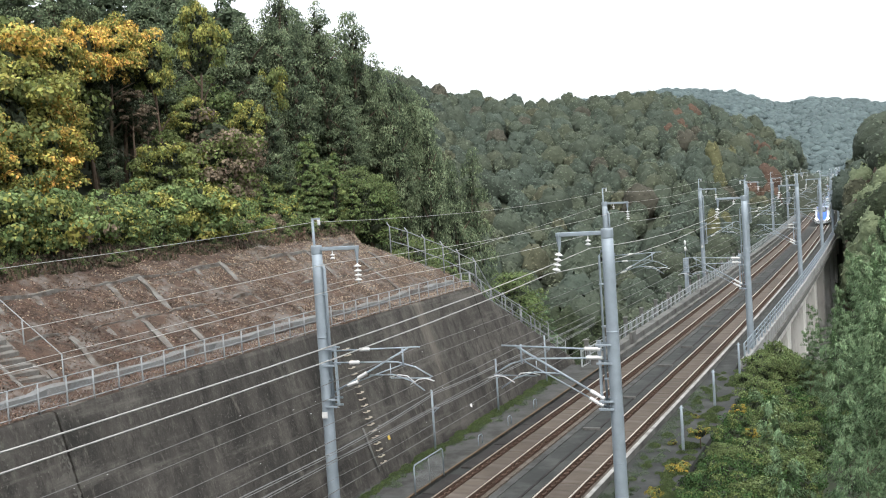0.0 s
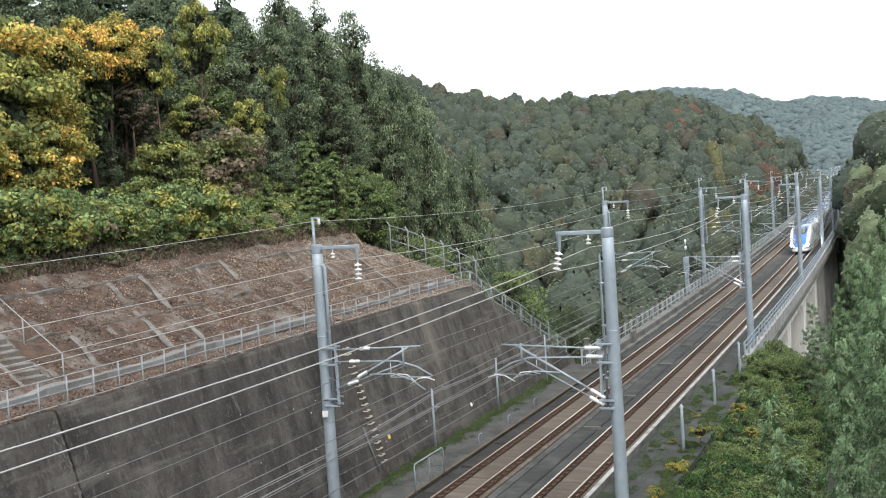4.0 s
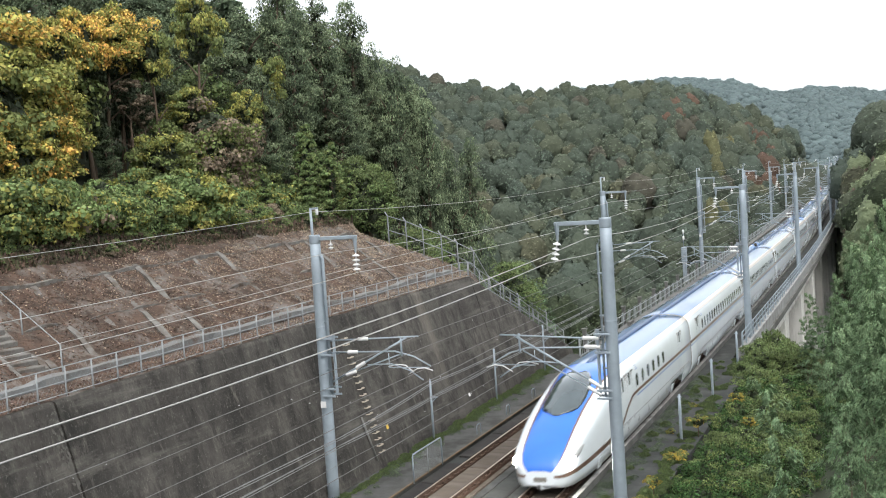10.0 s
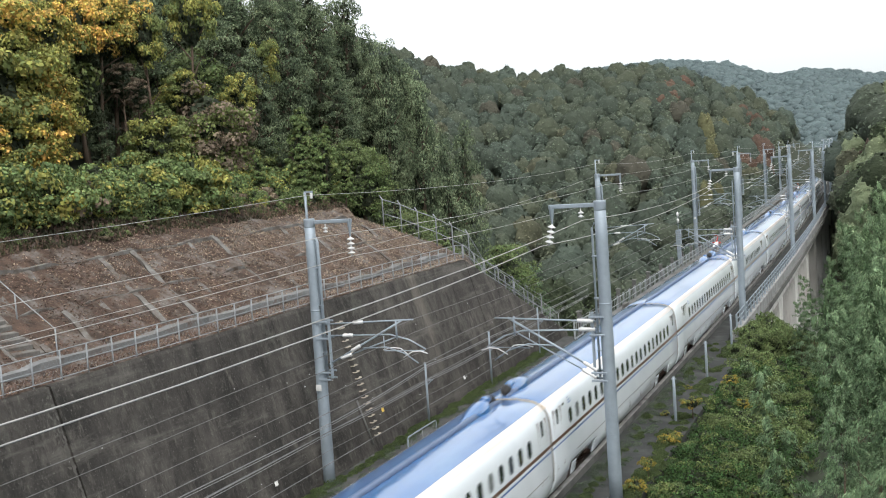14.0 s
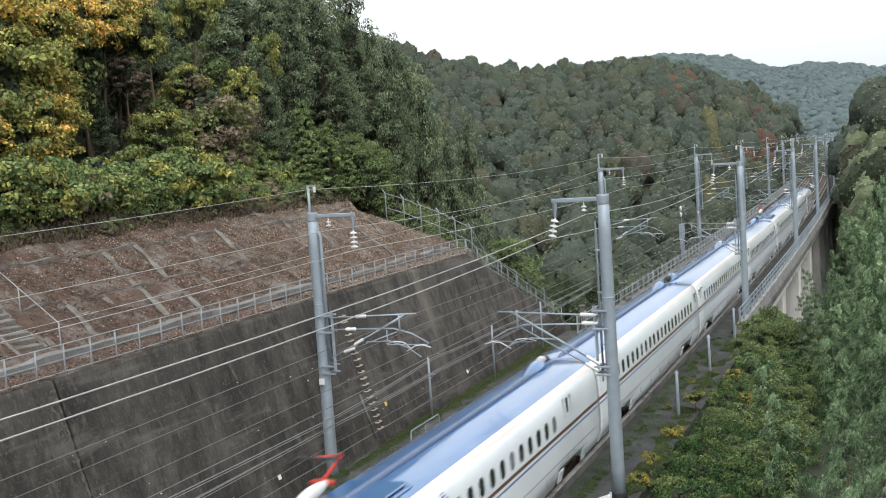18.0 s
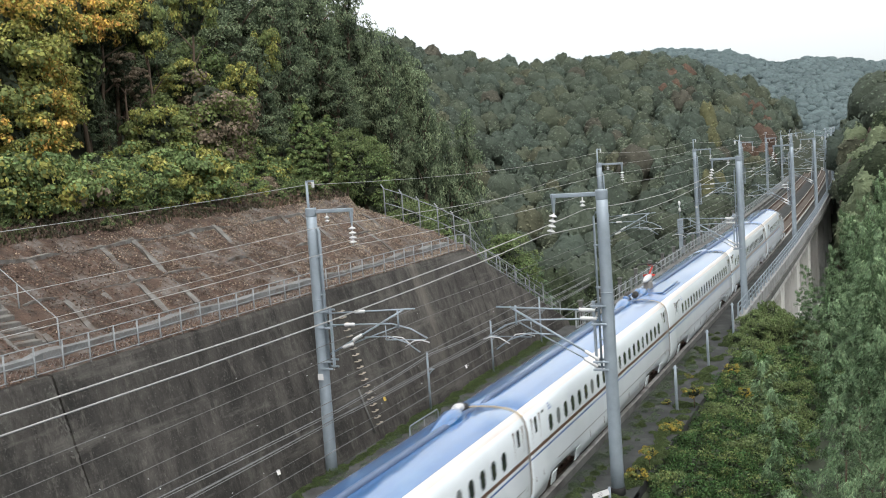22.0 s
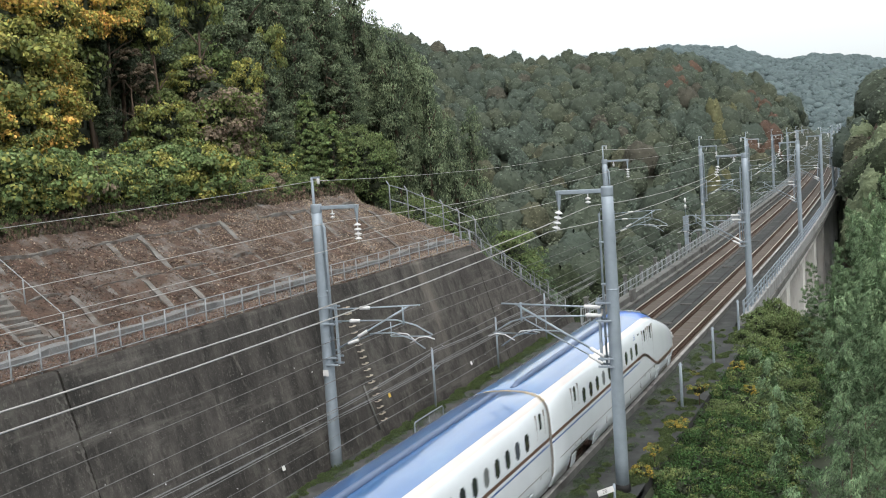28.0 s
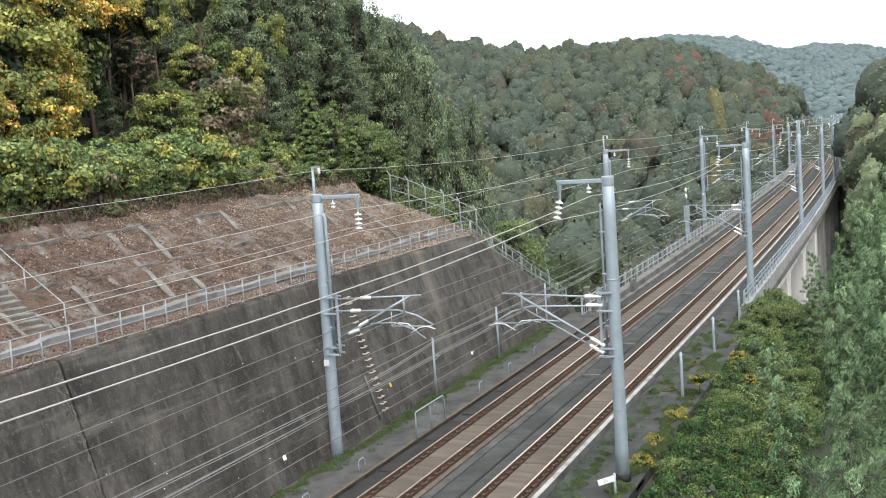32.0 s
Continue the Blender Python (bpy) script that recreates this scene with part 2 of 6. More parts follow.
def lathe(bm, p0, p1, radii, n=10):
    """A turned body from p0 to p1 with these radii."""
    p0, p1 = Vector(p0), Vector(p1)
    k = len(radii) - 1
    d = (p1 - p0).normalized()
    u = d.cross(Vector((0, 0, 1)) if abs(d.z) < 0.95 else Vector((1, 0, 0))).normalized()
    w = d.cross(u)
    rings = []
    for i, r in enumerate(radii):
        c = p0.lerp(p1, i / k)
        rings.append([bm.verts.new(c + (u * math.cos(a) + w * math.sin(a)) * r) for a in (2 * math.pi * j / n for j in range(n))])
    for a, b in zip(rings, rings[1:]):
        for j in range(n):
            bm.faces.new((a[j], a[(j + 1) % n], b[(j + 1) % n], b[j])).smooth = True
    bm.faces.new(rings[0][::-1])
    bm.faces.new(rings[-1])
    return bm


def mesh_np(name, verts, faces, material, index=None):
    """A mesh from arrays: verts n x 3, faces m x 4 (or 3)."""
    verts, faces = np.asarray(verts, np.float32), np.asarray(faces, np.int32)
    me = bpy.data.meshes.new(name)
    k = faces.shape[1]
    me.vertices.add(len(verts))
    me.vertices.foreach_set("co", verts.ravel())
    me.loops.add(faces.size)
    me.loops.foreach_set("vertex_index", faces.ravel())
    me.polygons.add(len(faces))
    me.polygons.foreach_set("loop_start", np.arange(0, faces.size, k, dtype=np.int32))
    if index is not None:
        me.polygons.foreach_set("material_index", np.asarray(index, np.int32))
    me.update(calc_edges=True)
    for m in (material if isinstance(material, (list, tuple)) else [material]):
        me.materials.append(m)
    return me


def leaf_quads(P, N, size, droop=0.0, aspect=0.6, jitter=0.4, T=None, tri=False):
    """Leaf-shaped faces at P, facing about N, pointing along T where it is given."""
    n = len(P)
    N = N / np.maximum(np.linalg.norm(N, axis=1, keepdims=True), 1e-6)
    N = N + rng.normal(0, jitter, (n, 3))
    N /= np.maximum(np.linalg.norm(N, axis=1, keepdims=True), 1e-6)
    t = rng.normal(0, 1, (n, 3)) if T is None else T + rng.normal(0, 0.35, (n, 3))
    t[:, 2] -= droop
    t -= N * np.sum(t * N, 1, keepdims=True)
    t /= np.maximum(np.linalg.norm(t, axis=1, keepdims=True), 1e-6)
    w = np.cross(N, t)
    s = (np.asarray(size) * rng.uniform(0.6, 1.3, n))[:, None]
    a, b, c, d = P - t * s * 0.5, P + w * s * aspect * 0.5 - t * s * 0.05, P + t * s * 0.55 - N * s * 0.1, P - w * s * aspect * 0.5 - t * s * 0.05
    V = np.stack([b, c, d], 1) if tri else np.stack([a, b, c, d], 1)
    k = V.shape[1]
    return V.reshape(-1, 3), np.arange(n * k).reshape(n, k)


def clump_points(centres, radii, count, flat=0.8):
    """Points and outward normals on the shells of clumps."""
    k = len(centres)
    i = rng.choice(k, count, p=radii ** 2 / np.sum(radii ** 2))
    d = rng.normal(0, 1, (count, 3))
    d /= np.linalg.norm(d, axis=1, keepdims=True)
    d[:, 2] = np.where(d[:, 2] < -0.3, -d[:, 2], d[:, 2])
    rr = radii[i] * rng.uniform(0.72, 1.08, count)
    P = centres[i] + d * rr[:, None] * np.array([1, 1, flat])
    return P, d


# ---- the line of the railway: x of the centre line by y ----
def xc(y):
    return -0.928e-4 * max(0.0, y - 55.8) ** 2


def heading(y):
    return math.degrees(math.atan(2 * 0.928e-4 * max(0.0, y - 55.8)))


def smooth(a, b, v):
    t = np.clip((v - a) / (b - a), 0, 1)
    return t * t * (3 - 2 * t)


WALL_Y = [-30, 25, 45, 62, 76]
WALL_Z = [6.9, 6.88, 6.97, 6.97, 0.1]


def wall_top(y):
    return np.interp(y, WALL_Y, WALL_Z)


CREST_A = [-60, -34, -27, -24.5, -21, -17, -14.9, -12.8, -11.4, -10, -8.3, -5.35, -3.5, 0, 60]
CREST_E = [7, 7, 6.8, 5.8, 4.75, 4.3, 4.4, 4.4, 4.25, 3.7, 2.8, 1.2, -0.4, -1.5, -1.5]
FAR_A = [-180, -60, -30, -20, -13, -10.8, -8, -5.7, -4.2, -1, 5, 20, 60, 180]
FAR_E = [4, 4, 4, 4, 4.4, 4.45, 4.05, 3.25, 3.45, 2.9, 2.6, 3.5, 5, 4]


def bank(x, y):
    """The ground above the wall."""
    x, y = np.asarray(x, float), np.asarray(y, float)
    t = np.where(x > -9.6, wall_top(y), wall_top(np.minimum(y, 62.0)))
    t = t - smooth(-16.5, -21.0, x) * np.interp(y, [30, 45, 56, 62], [0, 0.55, 1.05, 1.6])
    up = t + np.clip(-10.3 - x, 0, 8) * 0.55 + np.clip(-18.3 - x, 0, 60) * 0.42
    edge = 64.6 - np.clip(-11.6 - x, 0, 4.3) * 0.88 + np.clip(-16.2 - x, 0, 2.5) * 1.5 + np.clip(-18.5 - x, 0, 7) * 0.95 + np.clip(-18.5 - x, 0, 80) * 0.9
    return np.maximum(up - np.clip(y - edge, 0, 200) * 0.75, -26)


def height(x, y):
    """The ground's height."""
    x, y = np.asarray(x, float), np.asarray(y, float)
    dx, dy = x - EYE[0], y - EYE[1]
    r = np.hypot(dx, dy)
    az = np.degrees(np.arctan2(dx, dy))
    valley = -26 + 0 * x
    d1 = 400.0
    crest = EYE[2] + d1 * np.tan(np.radians(np.interp(az, CREST_A, CREST_E))) - 6
    hill = -26 + (crest + 26) * np.where(r < d1, smooth(120, d1 + 60, r) / smooth(120, d1 + 60, d1), np.clip(1 - (r - d1) / 900, 0.2, 1))
    d2 = 1500.0
    far = EYE[2] + d2 * np.tan(np.radians(np.interp(az, FAR_A, FAR_E))) - 8
    hill2 = -26 + (far + 26) * np.where(r < d2, smooth(700, d2 + 200, r) / smooth(700, d2 + 200, d2), 1)
    right = np.interp(az, [-4.2, -3.3, -2.6, -1.9, -0.85, 1.5, 6, 180], [-12, -5, -1.5, 0.2, 2.0, 4.5, 7, 7])
    hill3 = -26 + (EYE[2] + 230 * np.tan(np.radians(right)) - 5 + 26) * smooth(90, 230, r)
    z = np.maximum(np.maximum(valley, hill), np.maximum(hill2, np.where((az > -4.2) & (az < 120), hill3, -60)))
    # the cutting's own hill, on the uphill side
    up = bank(x, y)
    near = np.where(x < -9.3, up, np.where(y < 74, -0.55, np.maximum(-0.55 - (y - 74) * 1.1, -26)))
    # the downhill side
    rs = -1.2 - np.clip(x - 8, 0, 30) * 0.12 - np.clip(y - 66, 0, 60) * 0.45
    knoll = 11.3 * smooth(16, 2, y) * smooth(7, 12, x)
    near = np.where(x > 6.6, np.maximum(rs + knoll, -26), near)
    w = smooth(150, 220, r)
    return np.where(r < 220, np.maximum(near, np.where(y > 90, z, -26)) * (1 - w) + z * w, z)


# ---- ground ----
def axis(spans):
    out = []
    for a, b, s in spans:
        out += list(np.arange(a, b, s))
    return np.array(out + [spans[-1][1]])


gx = axis([(-4200, -900, 300), (-900, -300, 40), (-300, -60, 12), (-60, -8.4, 2), (-8.4, 7, 0.7), (7, 40, 2), (40, 300, 13), (300, 900, 50), (900, 4200, 300)])
gy = axis([(-4200, -600, 300), (-600, -60, 45), (-60, 130, 2.5), (130, 520, 10), (520, 1000, 40), (1000, 2000, 70), (2000, 4400, 300)])
GX, GY = np.meshgrid(gx, gy)
GZ = height(GX, GY)
GZ = GZ + rng.normal(0, 0.06, GZ.shape) * (np.abs(GX) > 9) - 0.3 * ((GX < -9) & (GX > -20) & (GY < 68))
ni, nj = GX.shape
idx = np.arange(ni * nj).reshape(ni, nj)
gf = np.stack([idx[:-1, :-1].ravel(), idx[:-1, 1:].ravel(), idx[1:, 1:].ravel(), idx[1:, :-1].ravel()], 1)
ground = new("ground", mesh_np("ground", np.stack([GX.ravel(), GY.ravel(), GZ.ravel()], 1), gf, M_SOIL))
tagged(ground, "dark leaf-littered forest soil over hills and valley", "ground", kind="structure")


# ---- strips along the line ----
def strip(name, x0, x1, z0, z1, ya, yb, material, step=5.0, parent=None, lean=0.0):
    bm = bmesh.new()
    n = max(1, int((yb - ya) / step))
    rings = []
    for i in range(n + 1):
        y = ya + (yb - ya) * i / n
        c = xc(y)
        rings.append([bm.verts.new((c + a, y, b)) for a, b in ((x0, z0), (x1, z0), (x1, z1 + lean), (x0, z1))])
    for a, b in zip(rings, rings[1:]):
        for j in range(4):
            bm.faces.new((a[j], b[j], b[(j + 1) % 4], a[(j + 1) % 4]))
    bm.faces.new(rings[0])
    bm.faces.new(rings[-1][::-1])
    bmesh.ops.recalc_face_normals(bm, faces=bm.faces)
    return part(name, bm, material, parent)


M_WALK = mat("worn_walkway_concrete", (0.07, 0.071, 0.07), (0.038, 0.039, 0.038), 0.9, 0, 1.6, 30, 0.3, (0.026, 0.027, 0.025), 0.7)
Y0, Y1, BR = -60.0, 620.0, 75.0
tagged(strip("trackbed", -5.6, 5.0, -0.75, -0.42, Y0, Y1, M_BED), "dark grey concrete bed between and beside the tracks", "trackbed", kind="structure")
tagged(strip("walkway", -6.7, -4.3, -0.6, -0.2, Y0, BR, M_WALK), "pale concrete walkway at the foot of the wall", "walkway", kind="structure")
tagged(strip("edge_line", -4.31, -4.22, -0.24, -0.185, Y0, BR, mat("ochre_edging", (0.12, 0.082, 0.05), (0.08, 0.058, 0.04), 0.8)), "ochre edging strip beside the walkway", "edging", kind="structure")
M_PANEL = mat("dark_rubber_panel", (0.026, 0.0245, 0.024), (0.015, 0.014, 0.014), 0.9, 0, 1.5, 30, 0.2, (0.04, 0.038, 0.036), 0.8)
panels = thing("dark_panel", "dark ballast panels beside the rail", "panel", kind="structure")
for k in range(24):
    y = -30 + 4.55 * k
    bm = bmesh.new()
    box(bm, (-4.12, y, -0.6), (-3.42, y + (3.2 if k == 16 else 4.43), -0.33), 0.02)
    part("panel", bm, M_PANEL, panels)
tagged(strip("kerb", 3.42, 3.62, -0.6, -0.1, Y0, Y1, M_CONC), "pale concrete kerb beside the track", "kerb", kind="structure")
tagged(strip("kerb_cap", 3.43, 3.64, -0.1, -0.07, Y0, Y1, mat("pale_kerb_concrete", (0.3, 0.3, 0.29), (0.19, 0.188, 0.18), 0.85, 0, 1.8, 30, 0.2, (0.11, 0.105, 0.1), 0.8)), "pale flat capping along the concrete kerb", "kerb", kind="structure")
tagged(strip("middle_kerb", -1.0, -0.62, -0.6, -0.38, Y0, Y1, M_WALK), "low concrete channel edge between the tracks", "kerb", kind="structure")
tagged(strip("middle_channel", 0.3, 0.42, -0.6, -0.39, Y0, Y1, M_PANEL), "dark cable channel between the tracks", "channel", kind="structure")
tagged(strip("service_path", 3.7, 6.6, -0.9, -0.414, Y0, BR, M_BED), "dark gravelly path beside the track", "path", kind="structure")

M_CLIP = mat("dusty_rail_clip", (0.068, 0.044, 0.033), (0.054, 0.036, 0.027), 0.9, 0, 4, 60, 0.2)
for side in (-1, 1):
    tc = 2.15 * side
    track = thing("track", "railway track of steel rails on rust-stained concrete slabs", "railway track", "tracks", "structure")
    for s in (-1, 1):
        c = tc + 0.75 * s
        rail = strip("rail", c - 0.07, c + 0.07, -0.18, -0.012, Y0, Y1, M_RUST, 5, track)
        strip("rail_head", c - 0.036, c + 0.036, -0.012, 0.0, Y0, Y1, M_RAILTOP, 5, rail)
        strip("rail_seat", c - 0.16, c + 0.16, -0.3, -0.18, Y0, Y1, M_RUST, 5, track)
    strip("slab_bed", tc - 1.15, tc + 1.15, -0.43, -0.3, Y0, Y1, M_SLAB, 5, track)
    bm = bmesh.new()
    box(bm, (-0.53, -2.46, -0.31), (0.53, 2.46, -0.2), 0.03)
    slab = part("slab", bm, M_SLAB, track)
    slab.matrix_basis = pose(tc, 2.5, 0)
    for i in range(1, 62):
        y = 2.5 + 5 * i
        shared("slab", slab, track, pose(tc + xc(y), y, 0, 0, 0, heading(y)))
    bm = bmesh.new()
    box(bm, (-0.17, -0.1, -0.18), (0.17, 0.1, -0.1), 0.02)
    clip0 = None
    for s in (-1, 1):
        for i in range(75):
            y = 30 + 0.65 * i
            m = pose(tc + 0.75 * s + xc(y), y, 0)
            if clip0 is None:
                clip0 = part("rail_clip", bm, M_CLIP, track)
                clip0.matrix_basis = m
            else:
                shared("rail_clip", clip0, track, m)

# ---- retaining wall ----
WB, BAT = -6.8, 0.3
wall = thing("wall_west", "tall stained concrete retaining wall with a battered face", "retaining wall", kind="structure")
joints = [-30, -10, 8, 26.08, 61.9, 76]
for a, b in zip(joints, joints[1:]):
    bm = bmesh.new()
    n = 6
    rows_ = []
    for i in range(n + 1):
        y = a + 0.05 + (b - a - 0.1) * i / n
        t = float(wall_top(y))
        rows_.append([bm.verts.new(p) for p in ((WB + 0.2, y, -0.9), (WB - BAT * (t - 0.12), y, t - 0.12), (WB - BAT * t - 0.04, y, t), (WB - BAT * t - 0.75, y, t), (WB - 3.2, y, -0.9))])
    for p, q in zip(rows_, rows_[1:]):
        for j in range(5):
            bm.faces.new((p[j], q[j], q[(j + 1) % 5], p[(j + 1) % 5]))
    bm.faces.new(rows_[0])
    bm.faces.new(rows_[-1][::-1])
    bmesh.ops.recalc_face_normals(bm, faces=bm.faces)
    part("wall_panel", bm, M_WALL, wall)


def on_wall(y, z, out=0.0):
    return Vector((WB - BAT * z + out, y, z))


# ---- slope above the wall ----
sy = np.linspace(-20, 66, 130)
SX, SY = np.meshgrid(np.linspace(0, 1, 36), sy)
SX = -19.5 + (np.minimum(WB - BAT * wall_top(SY) - 0.03, -8.5) + 19.5) * SX
SZ = bank(SX, SY) + 0.05 + rng.normal(0, 0.025, SX.shape)
SZ[:, -1] -= 0.12
si = np.arange(SX.size).reshape(SX.shape)
sf = np.stack([si[:-1, :-1].ravel(), si[:-1, 1:].ravel(), si[1:, 1:].ravel(), si[1:, :-1].ravel()], 1)
slope = new("slope_bank", mesh_np("slope_bank", np.stack([SX.ravel(), SY.ravel(), SZ.ravel()], 1), sf, M_SLOPE))
tagged(slope, "bank covered in brown fallen leaves above the wall", "bank", kind="structure")

# ---- bridge ----
PIERS = (97, 118, 140, 163, 186, 210, 235, 260, 290, 320, 350)
viaduct = thing("viaduct", "pale concrete railway viaduct across the valley", "viaduct", kind="structure")
strip("deck", -6.3, 5.9, -1.3, -0.76, BR, Y1, M_CONC, 5, viaduct)
strip("girder", -4.8, 4.8, -3.4, -1.3, BR, Y1, M_PIER, 5, viaduct)
strip("parapet", -5.2, -4.5, -0.76, 0.25, BR, Y1, M_CONC, 5, viaduct)
strip("parapet", 5.3, 5.75, -1.5, 0.1, BR, Y1, mat("grey_parapet_concrete", (0.27, 0.275, 0.275), (0.18, 0.182, 0.18), 0.85, 0, 1.5, 30, 0.2, (0.13, 0.13, 0.125), 0.5), 5, viaduct)
for y in PIERS:
    bm = bmesh.new()
    box(bm, (-4.6, -0.9, -32), (4.7, 0.9, -3.4), 0.25)
    part("pier", bm, M_PIER, viaduct).matrix_basis = pose(xc(y), y, 0, 0, 0, heading(y))
bm = bmesh.new()
box(bm, (-5.4, BR - 1.5, -14), (5.3, BR + 6, -1.4), 0.1)
part("abutment", bm, M_PIER, viaduct)


# ---- masts ----
def insulator(bm, p0, p1, r=0.09, k=9):
    rr = []
    for i in range(k):
        rr += [r * 0.86, r]
    return lathe(bm, p0, p1, rr + [r * 0.4], 8)


def mast(side, label, spike=True, foot=-0.6, H=11.3, arm=2.0):
    """side 1: on the +x side of the line, its arms towards -x."""
    s = -side
    m = thing("catenary_mast", label, "catenary mast", "masts along the railway")
    bm = bmesh.new()
    lathe(bm, (0, 0, foot), (0, 0, H), [0.258, 0.254, 0.25, 0.245, 0.24, 0.236, 0.232, 0.228, 0.222], 18)
    part("pole", bm, M_GALV, m)
    for z in (2.4, 7.4):
        bm = bmesh.new()
        lathe(bm, (0, 0, z), (0, 0, z + 0.05), [0.25, 0.268 - 0.003 * z, 0.24], 16)
        part("band", bm, M_GALV, m)
    bm = bmesh.new()
    tube(bm, [(0.34 * s, -0.06, 4.6), (0.34 * s, -0.06, H - 1.0), (0.24 * s, -0.04, H - 0.8)], 0.07 if side < 0 else 0.045, 8)
    for z in (5.6, 7.6, 9.2):
        box(bm, (0.1 * s, -0.12, z), (0.4 * s, 0.0, z + 0.06), 0.01)
    part("conduit", bm, M_GALV, m)
    bm = bmesh.new()
    lathe(bm, (0, 0, H - 0.36), (0, 0, H + 0.02), [0.222, 0.234, 0.234, 0.234, 0.234, 0.234, 0.234, 0.222], 18)
    part("head_collar", bm, M_GALV, m)
    if side < 0:
        bm = bmesh.new()
        box(bm, (-0.13, -0.31, 4.0), (0.13, -0.275, 4.27), 0.006)
        part("number_plate", bm, M_PORC, m)
    if spike:
        bm = bmesh.new()
        tube(bm, [(-0.1 * s, 0, H - 0.9), (-0.1 * s, 0, H + 1.15)], 0.06, 8)
        box(bm, (-0.12 * s, -0.05, H + 1.1), (0.25 * s, 0.05, H + 1.18))
        part("top_post", bm, M_GALV, m)
        bm = bmesh.new()
        insulator(bm, (0.2 * s, 0, H + 1.1), (0.2 * s, 0, H + 0.85), 0.07, 3)
        part("insulator", bm, M_PORC, m)
    bm = bmesh.new()
    box(bm, (0.15 * s, -0.07, H - 0.22), (arm * s, 0.07, H - 0.06), 0.02)
    tube(bm, [((arm - 0.1) * s, 0, H - 0.1), ((arm - 0.1) * s, 0, H - 0.8)], 0.12, 4, 0.035)
    part("feeder_arm", bm, M_GALV, m)
    bm = bmesh.new()
    lean = 0.22 if side > 0 else 0.0
    tube(bm, [((arm - 0.1) * s, 0, H - 0.78), ((arm - 0.1 + 0.85 * lean) * s, 0, H - 1.63)], 0.03, 6)
    for i in range(4):
        z = 0.84 + 0.19 * i
        x = arm - 0.1 + lean * (z - 0.78)
        lathe(bm, (x * s, 0, H - z), ((x + 0.12 * lean) * s, 0, H - z - 0.12), [0.04, 0.1, 0.155, 0.16, 0.06], 12)
    part("feeder_insulator", bm, M_PORC, m)
    bm = bmesh.new()
    tube(bm, [(0.75 * s, 0, H - 0.2), (0.75 * s, 0, H - 0.62)], 0.025, 6)
    for z in (0.36, 0.5):
        lathe(bm, (0.75 * s, 0, H - z), (0.75 * s, 0, H - z - 0.1), [0.03, 0.1, 0.11, 0.04], 10)
    part("insulator", bm, M_PORC, m)
    # cantilever that holds the contact wire
    bm = bmesh.new()
    box(bm, (0.5 * s, -0.05, 4.5), (0.6 * s, 0.05, 7.1), 0.01)
    for z in (4.45, 4.75, 6.2, 6.9):
        box(bm, (0.02 * s, -0.3, z), (0.62 * s, -0.24, z + 0.08), 0.01)
        box(bm, (0.02 * s, 0.24, z), (0.62 * s, 0.3, z + 0.08), 0.01)
    part("bracket_frame", bm, M_GALV, m)
    if side < 0:
        spans = (((1.72, 6.88), (2.2, 6.9)), ((1.2, 6.33), (1.68, 6.35)), ((1.55, 5.68), (2.0, 5.92)), ((1.05, 5.37), (1.55, 5.54)))
        tubes = (((0.3, 6.82), (4.5, 7.0)), ((0.3, 5.02), (3.95, 6.95)), ((0.55, 5.2), (3.6, 6.25)))
    else:
        spans = (((0.5, 6.74), (1.15, 6.77)), ((0.45, 6.42), (1.1, 6.43)), ((0.45, 4.84), (1.0, 5.16)), ((0.5, 4.56), (1.05, 4.88)))
        tubes = (((0.3, 6.73), (4.5, 6.9)), ((0.3, 4.75), (3.95, 6.9)), ((0.35, 4.47), (3.6, 6.25)))
    for a, b in spans:
        bm = bmesh.new()
        insulator(bm, (a[0] * s, 0, a[1]), (b[0] * s, 0, b[1]), 0.085, 7)
        part("insulator", bm, M_PORC, m)
    bm = bmesh.new()
    for (a, b), r, y in zip(tubes, (0.035, 0.045, 0.03), (0, 0, 0.1)):
        tube(bm, [(a[0] * s, y, a[1]), (b[0] * s, y, b[1])], r, 6)
    tube(bm, [(0.3 * s, 0, 6.32 if side < 0 else 6.41), (3.4 * s, 0, 6.38), (4.2 * s, 0.1, 6.15), (4.9 * s, 0.15, 5.75)], 0.035, 6)
    tube(bm, [(2.1 * s, 0, 5.8), (3.2 * s, 0, 5.85), (4.0 * s, 0, 5.6), (4.6 * s, 0, 5.2)], 0.03, 6)
    tube(bm, [(3.1 * s, 0, 6.3), (3.1 * s, 0, 5.7), (4.9 * s, 0, 5.72)], 0.025, 6)
    tube(bm, [(3.7 * s, 0, 6.2), (3.7 * s, 0, 6.95)], 0.04, 6)
    part("cantilever", bm, M_GALV, m)
    bm = bmesh.new()
    tube(bm, [(3.0 * s, 0.1, 5.72), (3.4 * s, 0.1, 5.82), (3.8 * s, 0.1, 5.78), (4.15 * s, 0.1, 5.5)], 0.024, 6)
    tube(bm, [(4.0 * s, -0.1, 5.45), (4.4 * s, -0.1, 5.68), (4.75 * s, -0.1, 5.72), (5.1 * s, -0.1, 5.62)], 0.024, 6)
    part("steady_arm", bm, M_PORC, m)
    return m


